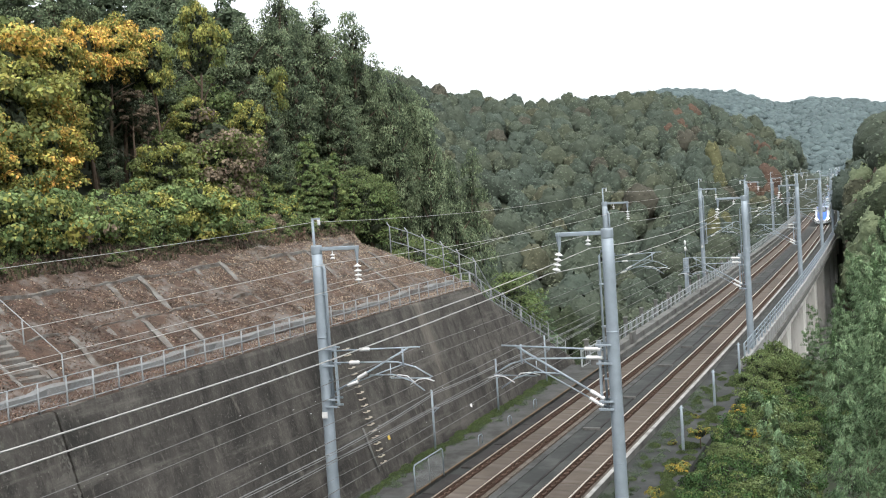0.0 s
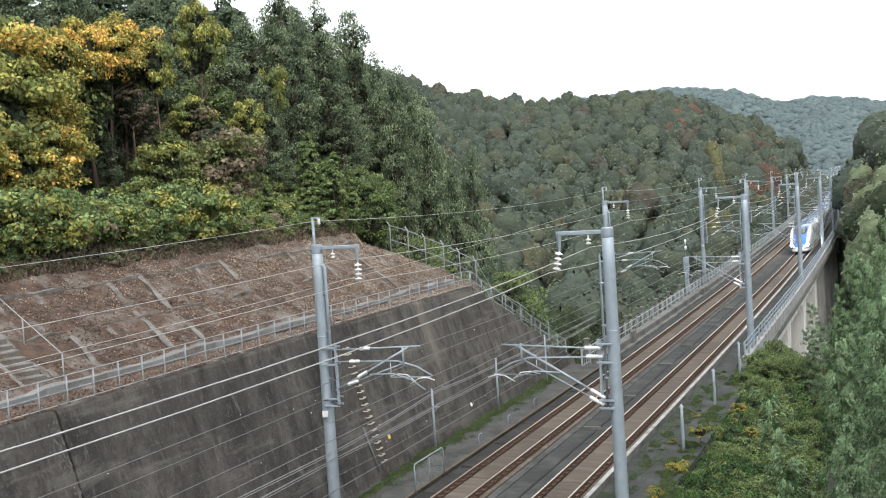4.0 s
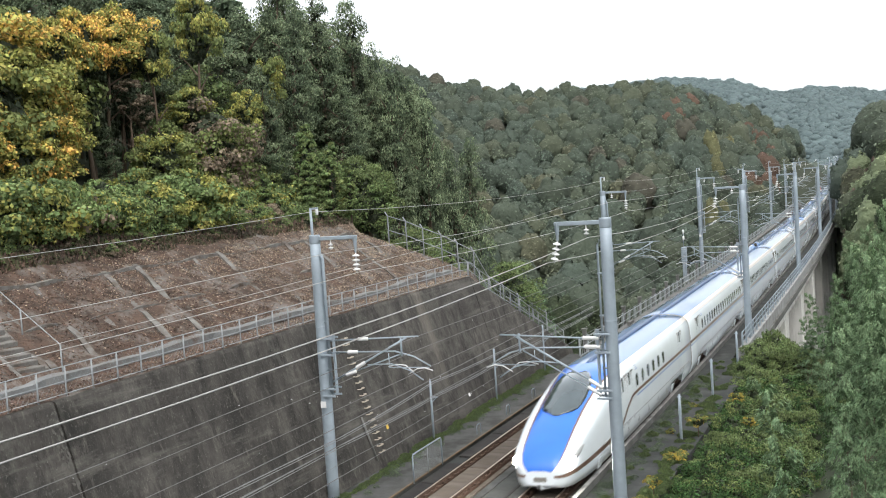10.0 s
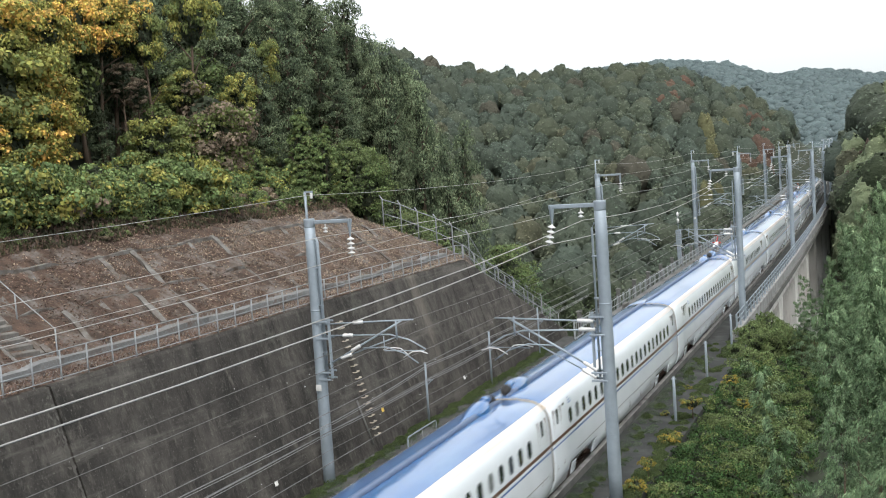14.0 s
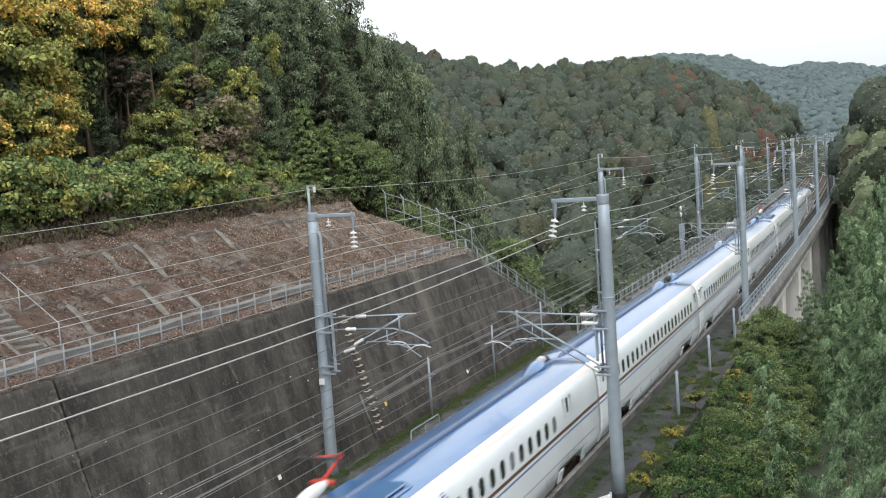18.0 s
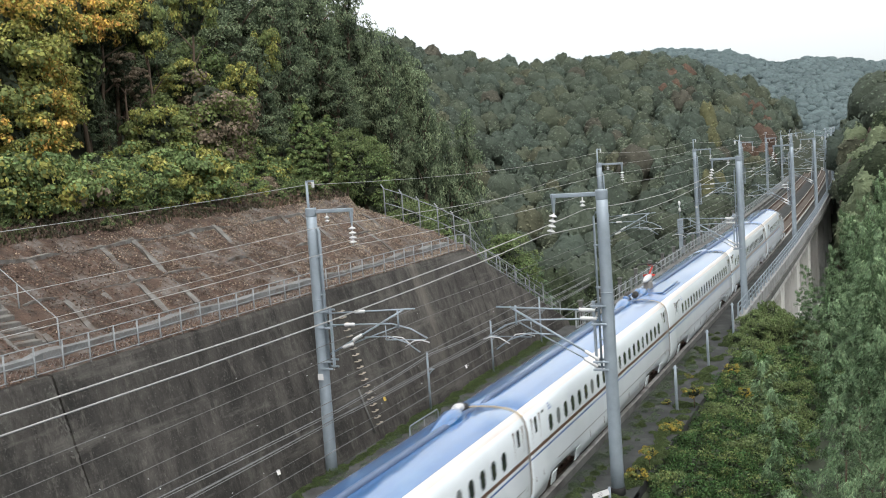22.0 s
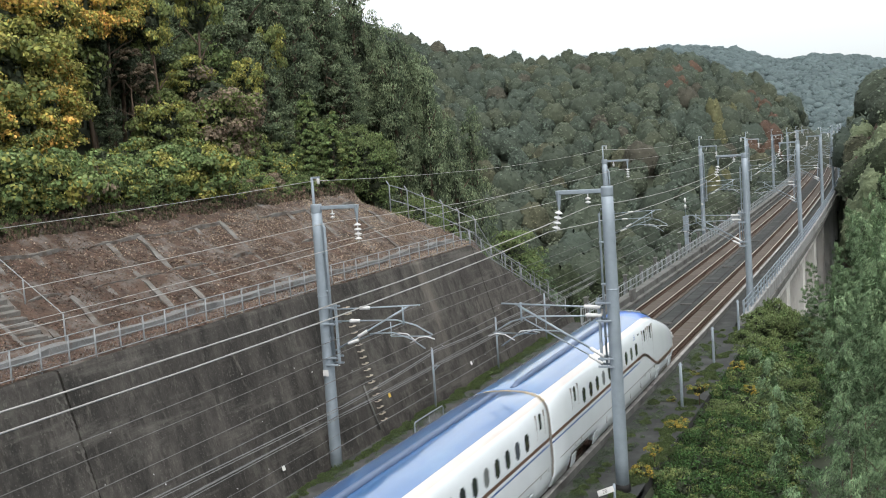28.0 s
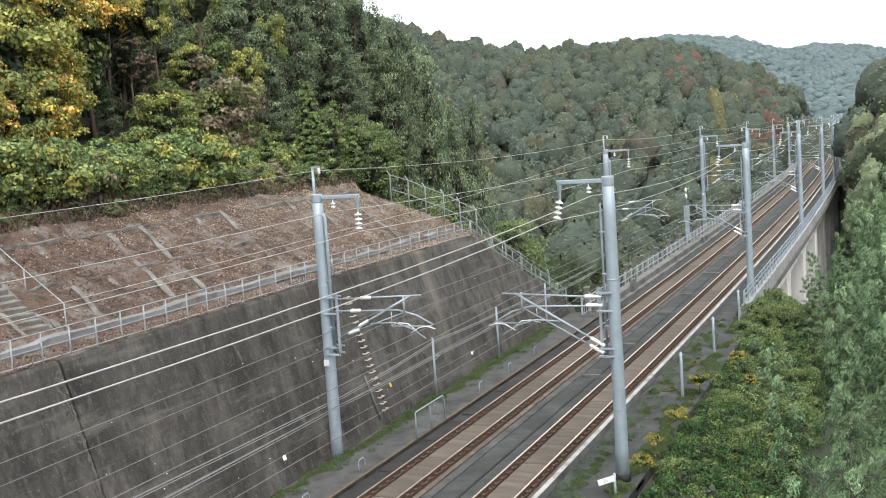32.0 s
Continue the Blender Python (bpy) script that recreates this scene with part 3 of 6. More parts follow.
LM = [-8.0, 39.3, 86.7, 134.0, 182.0, 230.0, 278.0, 326.0, 374.0]
RM = [-6.0, 39.3, 81.0, 126.0, 171.0, 216.0, 261.0, 306.0, 351.0]
lm0 = mast(-1, "grey tubular steel mast with bracket arms by the wall")
rm0 = mast(1, "grey tubular steel mast with bracket arms", spike=False)
lm0.matrix_basis = pose(-6.6, LM[1], -0.15)
rm0.matrix_basis = pose(5.95, RM[1], 0)
rm1 = mast(1, "grey tubular steel mast with a top post on the viaduct", foot=-1.3)
rm1.matrix_basis = pose(xc(RM[2]) + 5.35, RM[2], 0)
for y in LM[:1] + LM[2:]:
    copy_thing(lm0, pose(-6.6 + xc(y), y, 0, 0, 0, heading(y)))
for y in RM[3:]:
    copy_thing(rm1, pose(5.4 + xc(y), y, 0, 0, 0, heading(y)))
copy_thing(rm0, pose(5.95, RM[0], 0))


# ---- wires ----
def wire(name, stations, xo, z, sag, r, material, label, group="overhead wires"):
    """xo and z: one number, or one for each station."""
    bm = bmesh.new()
    k = len(stations)
    xs = [xo] * k if isinstance(xo, (int, float)) else list(xo) + [xo[-1]] * (k - len(xo))
    zs = [z] * k if isinstance(z, (int, float)) else list(z) + [z[-1]] * (k - len(z))
    pts = []
    for i in range(k - 1):
        for j in range(8):
            u = j / 8
            y = stations[i] + (stations[i + 1] - stations[i]) * u
            pts.append((xc(y) + xs[i] + (xs[i + 1] - xs[i]) * u, y, zs[i] + (zs[i + 1] - zs[i]) * u - 4 * sag * u * (1 - u)))
    y = stations[-1]
    pts.append((xc(y) + xs[-1], y, zs[-1]))
    tube(bm, pts, r, 5)
    return tagged(part(name, bm, material), label, "wire", group)


wire("ground_wire", LM, -6.7, 12.15, 0.4, 0.011, M_WIRE, "thin grey wire between the tops of the masts")
wire("protective_wire", LM, -5.9, 10.4, 0.3, 0.013, M_WIRE, "grey wire below the bracket arms")
wire("return_wire", LM, -6.85, [9.1, 9.35, 11.1], 0.25, 0.011, M_WIRE, "grey wire on the outer side of the masts")
wire("feeder_wire", LM, -4.6, 9.55, 0.3, 0.014, M_WIRE, "thick grey feeder wire under the bracket arms")
wire("ground_wire", RM[2:], 5.3, 12.4, 0.5, 0.011, M_WIRE, "thin grey wire between the tops of the masts")
wire("protective_wire", RM, [5.26, 5.26, 4.65], [10.5, 10.6, 10.75], 0.5, 0.016, M_WIRE, "bright wire below the bracket arms")
wire("feeder_wire", RM, [3.57, 3.57, 3.5], [9.75, 9.67, 9.8], 0.45, 0.018, M_WIRE, "bright thick feeder wire under the bracket arms")
for s, st in ((-1, LM), (1, RM)):
    wire("contact_wire", st, s * 2.15, 5.4, 0.03, 0.011, M_WIRED, "dark contact wire above the track")
    wire("auxiliary_wire", st, s * 2.15, 6.3, 0.1, 0.01, M_WIRED, "dark auxiliary wire above the track")
    wire("messenger_wire", st, s * 2.15, 6.85, 0.15, 0.012, M_WIRED, "dark messenger wire above the track")


# ---- slope lattice and fallen leaves ----
lattice = thing("slope_lattice", "weathered concrete lattice beams half hidden under leaves", "slope beams", kind="structure")
M_BEAM = mat("mossy_concrete_beam", (0.165, 0.163, 0.157), (0.08, 0.073, 0.065), 0.9, 0, 2.4, 30, 0.4, (0.058, 0.041, 0.031), 1.6)


def beam(pts, w, h, bury=0.3):
    bm = bmesh.new()
    rings = []
    for i, p in enumerate(pts):
        a, b = Vector(pts[max(0, i - 1)]), Vector(pts[min(len(pts) - 1, i + 1)])
        d = (b - a).normalized()
        p = Vector(p)
        n = d.cross(Vector((0, 0, 1))).normalized() * w / 2 * (1.1 + 0.7 * noise.noise(p * 1.3))
        h_ = h - 0.16 * bury + bury * (0.75 * noise.noise(p * 0.45) + 0.3 * noise.noise(p * 1.7))
        rings.append([bm.verts.new(q) for q in (p - n - Vector((0, 0, 0.2)), p - n + Vector((0, 0, h_)), p + n + Vector((0, 0, h_)), p + n - Vector((0, 0, 0.2)))])
    for p, q in zip(rings, rings[1:]):
        for j in range(4):
            bm.faces.new((p[j], p[(j + 1) % 4], q[(j + 1) % 4], q[j]))
    bm.faces.new(rings[0][::-1])
    bm.faces.new(rings[-1])
    bmesh.ops.recalc_face_normals(bm, faces=bm.faces)
    return bm


def bz(x, y, up=0.0):
    return (x, y, float(bank(x, y)) + 0.05 + up)


for i in range(24):
    y = 13.68 + 2.13 * i
    part("beam", beam([bz(-11.15 - 0.4 * k, y + 0.16 * k) for k in range(13)], 0.21, 0.02 + 0.02 * (i % 3), 0.34), M_BEAM, lattice)
for x in (-13.4, -15.9):
    part("beam", beam([bz(x, 8 + 0.7 * k) for k in range(76)], 0.26, 0.03), M_BEAM, lattice)
tagged(part("berm_path", beam([bz(-10.85, -10 + 0.75 * k) for k in range(98)], 0.75, 0.07, 0.16), mat("pale_drain_concrete", (0.18, 0.186, 0.19), (0.105, 0.106, 0.105), 0.9, 0, 1.6, 30, 0.2, (0.085, 0.063, 0.05), 0.8)), "pale concrete drain path along the top of the wall", "path", kind="structure")

n = 120000
lx, ly = rng.uniform(-18.5, -8.9, n), rng.uniform(14, 64.6, n)
keep = rng.uniform(0, 1, n) * np.where((lx > -11.3) & (lx < -10.4), 1.8, 1.0) * np.where((lx < -10.4) & (np.abs(ly - 28.0 + 0.2 * (lx + 12.5)) < 0.75), 4.0, 1.0) < 0.35 + 0.65 * np.array([noise.noise((a * 0.5, b * 0.35, 0)) > -0.1 for a, b in zip(lx, ly)])
lx, ly = lx[keep], ly[keep]
LV, LF = leaf_quads(np.stack([lx, ly, bank(lx, ly) + 0.09], 1), np.tile([0.3, 0, 1.0], (len(lx), 1)), 0.1, 0, 0.8, 0.4, None, True)
L_LITTER = leaf_mat("fallen_brown_leaves", (0.12, 0.081, 0.06), (0.06, 0.041, 0.032), 0.45, 0.0)
L_STRAW = leaf_mat("dry_straw_leaves", (0.28, 0.226, 0.17), (0.165, 0.13, 0.099), 0.4, 0.0)
tagged(new("fallen_leaves", mesh_np("fallen_leaves", LV, LF, [L_LITTER, L_STRAW], (rng.uniform(0, 1, len(LF)) < np.clip((ly - 30) / 32 + (lx + 14) * -0.03, 0.05, 0.92)).astype(int))), "brown fallen leaves strewn over the bank", "leaves", kind="stuff")

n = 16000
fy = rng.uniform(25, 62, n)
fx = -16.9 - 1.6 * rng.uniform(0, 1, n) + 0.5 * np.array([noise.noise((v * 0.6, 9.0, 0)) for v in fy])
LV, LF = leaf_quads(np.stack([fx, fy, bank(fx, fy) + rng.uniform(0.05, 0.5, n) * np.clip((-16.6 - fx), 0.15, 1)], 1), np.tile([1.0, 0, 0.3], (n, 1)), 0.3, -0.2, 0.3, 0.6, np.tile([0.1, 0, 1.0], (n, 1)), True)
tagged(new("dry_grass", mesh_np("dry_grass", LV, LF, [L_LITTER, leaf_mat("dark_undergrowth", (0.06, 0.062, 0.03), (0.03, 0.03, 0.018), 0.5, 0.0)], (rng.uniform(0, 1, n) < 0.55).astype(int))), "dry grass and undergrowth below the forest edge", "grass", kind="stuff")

# ---- fences ----
M_FENCE = mat("dull_galvanised_fence", (0.25, 0.27, 0.28), (0.18, 0.195, 0.205), 0.6, 0.1, 3, 40, 0.05)


def fence(name, label, pts, h, r=0.03, rails=(1.0, 0.5), out=0.0, mesh=0.0):
    f = thing(name, label, "fence", "fences above the wall")
    first = None
    for p in pts:
        m = Matrix.Translation(p)
        if first is None:
            bm = bmesh.new()
            tube(bm, [(0, 0, -0.3), (0, 0, h)] + ([(out, 0, h + 0.28)] if out else []), r, 6)
            first = part("post", bm, M_FENCE, f)
            first.matrix_basis = m
        else:
            shared("post", first, f, m)
    for k in rails:
        bm = bmesh.new()
        tube(bm, [Vector(p) + Vector((0, 0, h * k)) for p in pts], r * 0.7, 5)
        part("rail", bm, M_FENCE, f)
    if mesh:
        bm = bmesh.new()
        for a, b in zip(pts, pts[1:]):
            a, b = Vector(a), Vector(b)
            k = max(2, int((b - a).length / mesh))
            for i in range(k):
                u, w = a.lerp(b, i / k), a.lerp(b, min(1.0, (i + 3) / k))
                tube(bm, [u + Vector((0, 0, 0.05)), w + Vector((0, 0, h * 0.97))], 0.0022, 3, None, False)
                tube(bm, [w + Vector((0, 0, 0.05)), u + Vector((0, 0, h * 0.97))], 0.0022, 3, None, False)
        part("wire_mesh", bm, M_FENCE, f)
    return f


fence("low_fence", "low galvanised mesh fence along the top of the wall", [(-9.12, y, float(wall_top(y)) + 0.02) for y in np.arange(13.05, 62.3, 1.26)], 0.98, 0.03, (1.0, 0.5, 0.08), 0, 0.24)
line = [(-14.49, 62.25), (-13.47, 62.75), (-12.52, 63.25), (-11.56, 63.95), (-10.52, 64.1), (-9.9, 65.3), (-9.55, 66.8), (-9.2, 68.6), (-8.8, 70.4), (-8.4, 72.2), (-8.0, 74.0)]
fence("tall_fence", "tall mesh fence with bent post tops on the bank's edge", [(x, y, max(float(bank(x, y)), float(wall_top(y))) + 0.05) for x, y in line], 1.85, 0.042, (1.0, 0.5), -0.18, 0.2)
fence("end_fence", "mesh fence stepping down the sloping end of the wall", [(WB - BAT * float(wall_top(y)) - 0.2, y, float(wall_top(y))) for y in np.arange(62.2, 75.5, 1.3)], 1.0, 0.03, (1.0, 0.5), 0, 0.18)
fence("stair_rail", "thin grey handrail down the bank", [bz(-17.4, 30.2), bz(-15.3, 29.75), bz(-13.17, 29.27), bz(-11.0, 28.8)], 0.95, 0.028, (1.0,))


# ---- stairs up the bank ----
stairs = thing("bank_stairs", "worn concrete steps half buried in leaves up the bank", "stairs", kind="structure")
bm = bmesh.new()
box(bm, (-0.2, -0.52, -0.4), (0.2, 0.52, 0.06), 0.02)
step = part("step", bm, M_BEAM, stairs)
for i in range(19):
    x = -11.5 - 0.36 * i
    m = pose(*bz(x, 27.95 - 0.2 * (x + 12.5)), rng.normal(0, 1.5), 4, -11)
    if i:
        shared("step", step, stairs, m)
    else:
        step.matrix_basis = m
for e in (-0.6, 0.6):
    part("stringer", beam([bz(-11.2 - 0.4 * k, 27.95 + e - 0.2 * (1.3 - 0.4 * k)) for k in range(17)], 0.16, 0.1, 0.25), M_BEAM, stairs)

# ---- wall details ----
ladder = thing("wall_ladder", "ladder of pale metal rungs set in the wall", "ladder")
bm = bmesh.new()
tube(bm, [(0, -0.2, 0), (0.14, -0.2, 0), (0.14, 0.2, 0), (0, 0.2, 0)], 0.03, 5)
rung = part("rung", bm, mat("pale_rung_paint", (0.4, 0.36, 0.3), (0.28, 0.25, 0.2), 0.7), ladder)
rung.matrix_basis = Matrix.Translation(on_wall(44.6, 0.5))
for i in range(1, 19):
    shared("rung", rung, ladder, Matrix.Translation(on_wall(44.6, 0.5 + 0.3 * i)))
bm = bmesh.new()
tube(bm, [on_wall(43.8, 2.3, 0.06), on_wall(43.95, 0.2, 0.06)], 0.05, 8)
tagged(part("drain_pipe", bm, M_CONC), "pale drain pipe down the retaining wall", "pipe")
for y, z, col in ((45.9, 1.35, (0.6, 0.42, 0.1)), (35.8, 0.8, (0.75, 0.75, 0.73)), (56.1, 0.78, (0.75, 0.75, 0.73))):
    bm = bmesh.new()
    box(bm, (-0.01, -0.1, -0.1), (0.03, 0.1, 0.1), 0.01)
    o = part("marker_plate", bm, mat("marker_paint", col, None, 0.6))
    o.matrix_basis = Matrix.Translation(on_wall(y, z, 0.02)) @ pose(0, 0, 0, 0, -16.7)
    tagged(o, "small square marker plate fixed to the wall", "plate", "marker plates")
# weep holes and pale specks on the wall
bm = bmesh.new()
for i in range(36):
    y, z = float(rng.uniform(20, 64)), float(rng.uniform(0.6, 5))
    if z < wall_top(y) - 0.6:
        r = float(rng.uniform(0.012, 0.028))
        lathe(bm, on_wall(y, z, -0.02), on_wall(y, z, 0.02), [r, r, r * 0.7], 6)
tagged(part("lime_specks", bm, M_PORC), "small pale lime specks on the wall", "specks", kind="stuff")

n = 240
jz = rng.uniform(0, 6.6, n)
jy = 26.0 - np.abs(rng.normal(0, 0.16, n)) * (1 + 0.8 * np.sin(jz * 1.3))
LV, LF = leaf_quads(np.stack([WB - BAT * jz + 0.012, jy, jz], 1), np.tile([1.0, 0, 0.3], (n, 1)), rng.uniform(0.05, 0.22, n), 0, 0.5, 0.03, np.tile([-0.3, 0, 1.0], (n, 1)))
tagged(new("lime_crust", mesh_np("lime_crust", LV, LF, mat("lime_crust", (0.1, 0.096, 0.088), (0.06, 0.057, 0.052), 0.95))), "pale lime crust along the open joint of the wall", "crust", kind="stuff")
M_CABLE = mat("grey_cable_sheath", (0.2, 0.205, 0.21), (0.14, 0.145, 0.15), 0.6)
# cable posts at the foot of the wall
posts = thing("cable_post", "slim grey steel post carrying cables by the wall", "post", "cable posts by the wall", at=pose(-6.35, 49.4, 0))
bm = bmesh.new()
tube(bm, [(0, 0, -0.4), (0, 0, 2.98)], 0.06, 8)
part("shaft", bm, M_GALV, posts)
bm = bmesh.new()
box(bm, (0, -0.04, 2.05), (0.35, 0.04, 2.12), 0.01)
tube(bm, [(0.02, 0, 1.8), (0.3, 0, 2.08)], 0.02, 5)
part("hook", bm, M_GALV, posts)
PY = [10.0, 39.3, 49.4, 58.7, 68.0]
for y in PY:
    if y > 50:
        copy_thing(posts, pose(-6.35, y, 0))
HIGH = [3.05, 2.95, 2.5, 2.93, 2.75, 2.7, 2.65]
for x, z, r in ((-6.12, HIGH, 0.026), (-6.09, [v - 0.08 for v in HIGH], 0.018), (-6.07, 2.2, 0.024), (-6.04, 2.12, 0.018), (-6.3, 1.3, 0.01)):
    wire("cable", [-10.0] + PY + [80.0], x, z, 0.06, r * 0.8, M_CABLE, "grey cable slung along the foot of the wall", "wall cables")


def hoop(name, label, x, y0, y1, h, r=0.03, panel=False):
    bm = bmesh.new()
    tube(bm, [(x, y0, -0.25), (x, y0, h - 0.1), (x, y0 + 0.1, h), (x, y1 - 0.1, h), (x, y1, h - 0.1), (x, y1, -0.25)], r, 8)
    t = thing(name, label, "barrier", "low barriers by the track")
    part("frame", bm, M_GALV, t)
    if panel:
        bm = bmesh.new()
        for i in range(30):
            y = y0 + (y1 - y0) * i / 30
            tube(bm, [(x, y, -0.1), (x, y, h - 0.05)], 0.006, 4)
        tube(bm, [(x, (y0 + y1) / 2, -0.2), (x, (y0 + y1) / 2, h)], 0.02, 6)
        part("mesh_panel", bm, M_FENCE, t)
    return t


hoop("barrier", "pale tubular barrier with a mesh panel by the walkway", -4.2, 42.3, 45.5, 1.05, 0.035, True)
for y in (33.0, 37.5, 51.0, 55.5, 60.0):
    hoop("hoop_barrier", "small bent tube hoop beside the walkway", -4.6, y, y + 0.55, 0.3, 0.025)

# posts on the downhill side
gp = thing("marker_post", "plain pale grey post beside the service path", "post", "posts beside the path", at=pose(5.75, 52.2, -0.5))
bm = bmesh.new()
lathe(bm, (0, 0, -0.4), (0, 0, 2.35), [0.075, 0.075, 0.075, 0.06], 10)
part("shaft", bm, M_GALV, gp)
bm = bmesh.new()
box(bm, (-0.11, -0.03, 2.2), (0.11, 0.03, 2.26), 0.01)
part("cap_plate", bm, M_GALV, gp)
for y in (62.0, 72.0, 42.5):
    if y > 45:
        copy_thing(gp, pose(5.7, y, -0.5))
sign = thing("distance_post", "short grey post with a tilted white number plate", "sign post", at=pose(6.1, 37.5, -0.5))
bm = bmesh.new()
tube(bm, [(0, 0, -0.3), (0, 0, 0.95)], 0.05, 8)
part("shaft", bm, M_GALV, sign)
bm = bmesh.new()
box(bm, (-0.66, -0.03, -0.1), (0.0, 0.0, 0.12), 0.01)
plate = part("plate", bm, M_PORC, sign)
plate.matrix_basis = pose(0, -0.06, 0.78, -20, -22, 0)
fc = bpy.data.curves.new("digits", "FONT")
fc.body, fc.size, fc.extrude, fc.align_x, fc.align_y = "20", 0.2, 0.002, "CENTER", "CENTER"
digits = new("digits", fc)
fc.materials.append(M_WIRED)
digits.parent = plate
digits.matrix_basis = pose(-0.36, -0.034, 0.01, 90)
bm = bmesh.new()
box(bm, (5.3, 38.6, -0.7), (6.6, 40.0, -0.42), 0.05)
tagged(part("mast_footing", bm, M_CONC), "square concrete footing under the mast", "footing")
bm = bmesh.new()
lathe(bm, (5.95, 39.3, -0.5), (5.95, 39.3, -0.12), [0.3, 0.3, 0.295], 14)
tagged(part("mast_collar", bm, mat("black_collar_paint", (0.016, 0.016, 0.016), (0.01, 0.01, 0.01), 0.7)), "black collar round the foot of the mast", "collar")

# ---- viaduct rails ----
M_RAILING = mat("pale_galvanised_railing", (0.31, 0.335, 0.35), (0.24, 0.26, 0.275), 0.5, 0.2, 2.5, 40, 0.05)


def bridge_rail(name, label, xo, z0, ya, yb, step, h, bars, steel, baluster=0.0):
    f = thing(name, label, "railing", "viaduct railings")
    ys = np.arange(ya, yb, step)
    first = None
    for y in ys:
        m = pose(xc(y) + xo, y, z0)
        if first is None:
            bm = bmesh.new()
            box(bm, (-0.06, -0.06, 0), (0.06, 0.06, h), 0.01)
            first = part("post", bm, steel, f)
            first.matrix_basis = m
        else:
            shared("post", first, f, m)
    for z in bars:
        bm = bmesh.new()
        tube(bm, [(xc(y) + xo, y, z0 + z) for y in np.arange(ya, yb, 6)], 0.035, 6)
        part("rail", bm, steel, f)
    if baluster:
        bm = bmesh.new()
        tube(bm, [(0, 0, bars[-1]), (0, 0, bars[0])], 0.02, 4)
        bar = part("baluster", bm, steel, f)
        bar.matrix_basis = pose(xc(ya) + xo, ya, z0)
        for y in np.arange(ya + baluster, min(yb, 165), baluster):
            shared("baluster", bar, f, pose(xc(y) + xo, y, z0))
    return f


bridge_rail("railing", "galvanised railing with upright bars on the viaduct", -5.6, -0.7, 74, 420, 2.2, 1.75, (1.6, 1.05, 0.5), M_RAILING, 0.55)
bridge_rail("railing", "blue-grey steel railing along the viaduct's edge", 5.55, 0.1, 76, 420, 2.0, 1.1, (1.08, 0.72, 0.36), M_GALV)
bm = bmesh.new()
box(bm, (-0.14, -0.2, -1.2), (0.14, 0.2, 1.25), 0.03)
box(bm, (-0.2, -0.26, 1.25), (0.2, 0.26, 1.37), 0.02)
pillar = tagged(part("pillar", bm, M_CONC), "grey concrete pillar behind the viaduct railing", "pillar", "pillars behind the railing")
pillar.matrix_basis = pose(xc(77.0) - 6.05, 77.0, 0)
for k in range(1, 16):
    y = 77.0 + 6.2 * k
    copy_thing(pillar, pose(xc(y) - 6.05, y, 0, 0, 0, heading(y)))
strip("trough", -4.5, -4.15, -0.76, -0.2, BR, Y1, M_CONC, 5, viaduct)
for y, dz in ((85.1, 0.75), (119.0, 0.45), (121.5, 0.4)):
    bm = bmesh.new()
    box(bm, (-0.12, -0.7, -0.4), (0.12, 0.7, dz), 0.03)
    o = part("cable_cabinet", bm, M_CONC)
    o.matrix_basis = pose(xc(y) - 4.45, y, 0)
    tagged(o, "pale concrete cable cabinet on the viaduct", "cabinet", "cable cabinets")
tn = thing("tension_weight", "wire tensioning weight frame with pulleys by the mast", "tensioner", at=pose(-5.9 + xc(118), 118, 0))
bm = bmesh.new()
box(bm, (-0.2, -0.2, 0.2), (0.2, 0.2, 2.6), 0.03)
part("frame", bm, M_GALV, tn)
bm = bmesh.new()
box(bm, (-0.28, -0.28, 0.0), (0.28, 0.28, 0.18), 0.03)
disc = part("weight", bm, M_GALV, tn)
disc.matrix_basis = Matrix.Translation((0, 0, 2.4))
for i in range(1, 8):
    shared("weight", disc, tn, Matrix.Translation((0, 0, 2.4 + 0.2 * i)))
bm = bmesh.new()
tube(bm, [(0, 0, 4.0), (0, 0, 5.6)], 0.04, 6)
part("stem", bm, M_GALV, tn)
for z in (5.0, 5.7):
    bm = bmesh.new()
    lathe(bm, (-0.1, 0, z), (0.1, 0, z), [0.2, 0.28, 0.2], 12)
    part("pulley", bm, M_PORC, tn)
# sleepers' pale ends and cross troughs between the tracks
for y, w in ((56.0, 1.0), (64.5, 0.9), (75.6, 1.1), (84.0, 0.9), (95.6, 1.5), (107.0, 1.2), (118, 1.2), (131, 1.3)):
    bm = bmesh.new()
    box(bm, (-w / 2, -0.09, -0.45), (w / 2, 0.09, -0.28), 0.01)
    o = part("cross_trough", bm, M_CONC)
    o.matrix_basis = pose(xc(y) + 0.05, y, 0)
    tagged(o, "pale concrete cross trough between the tracks", "trough", "cross troughs")


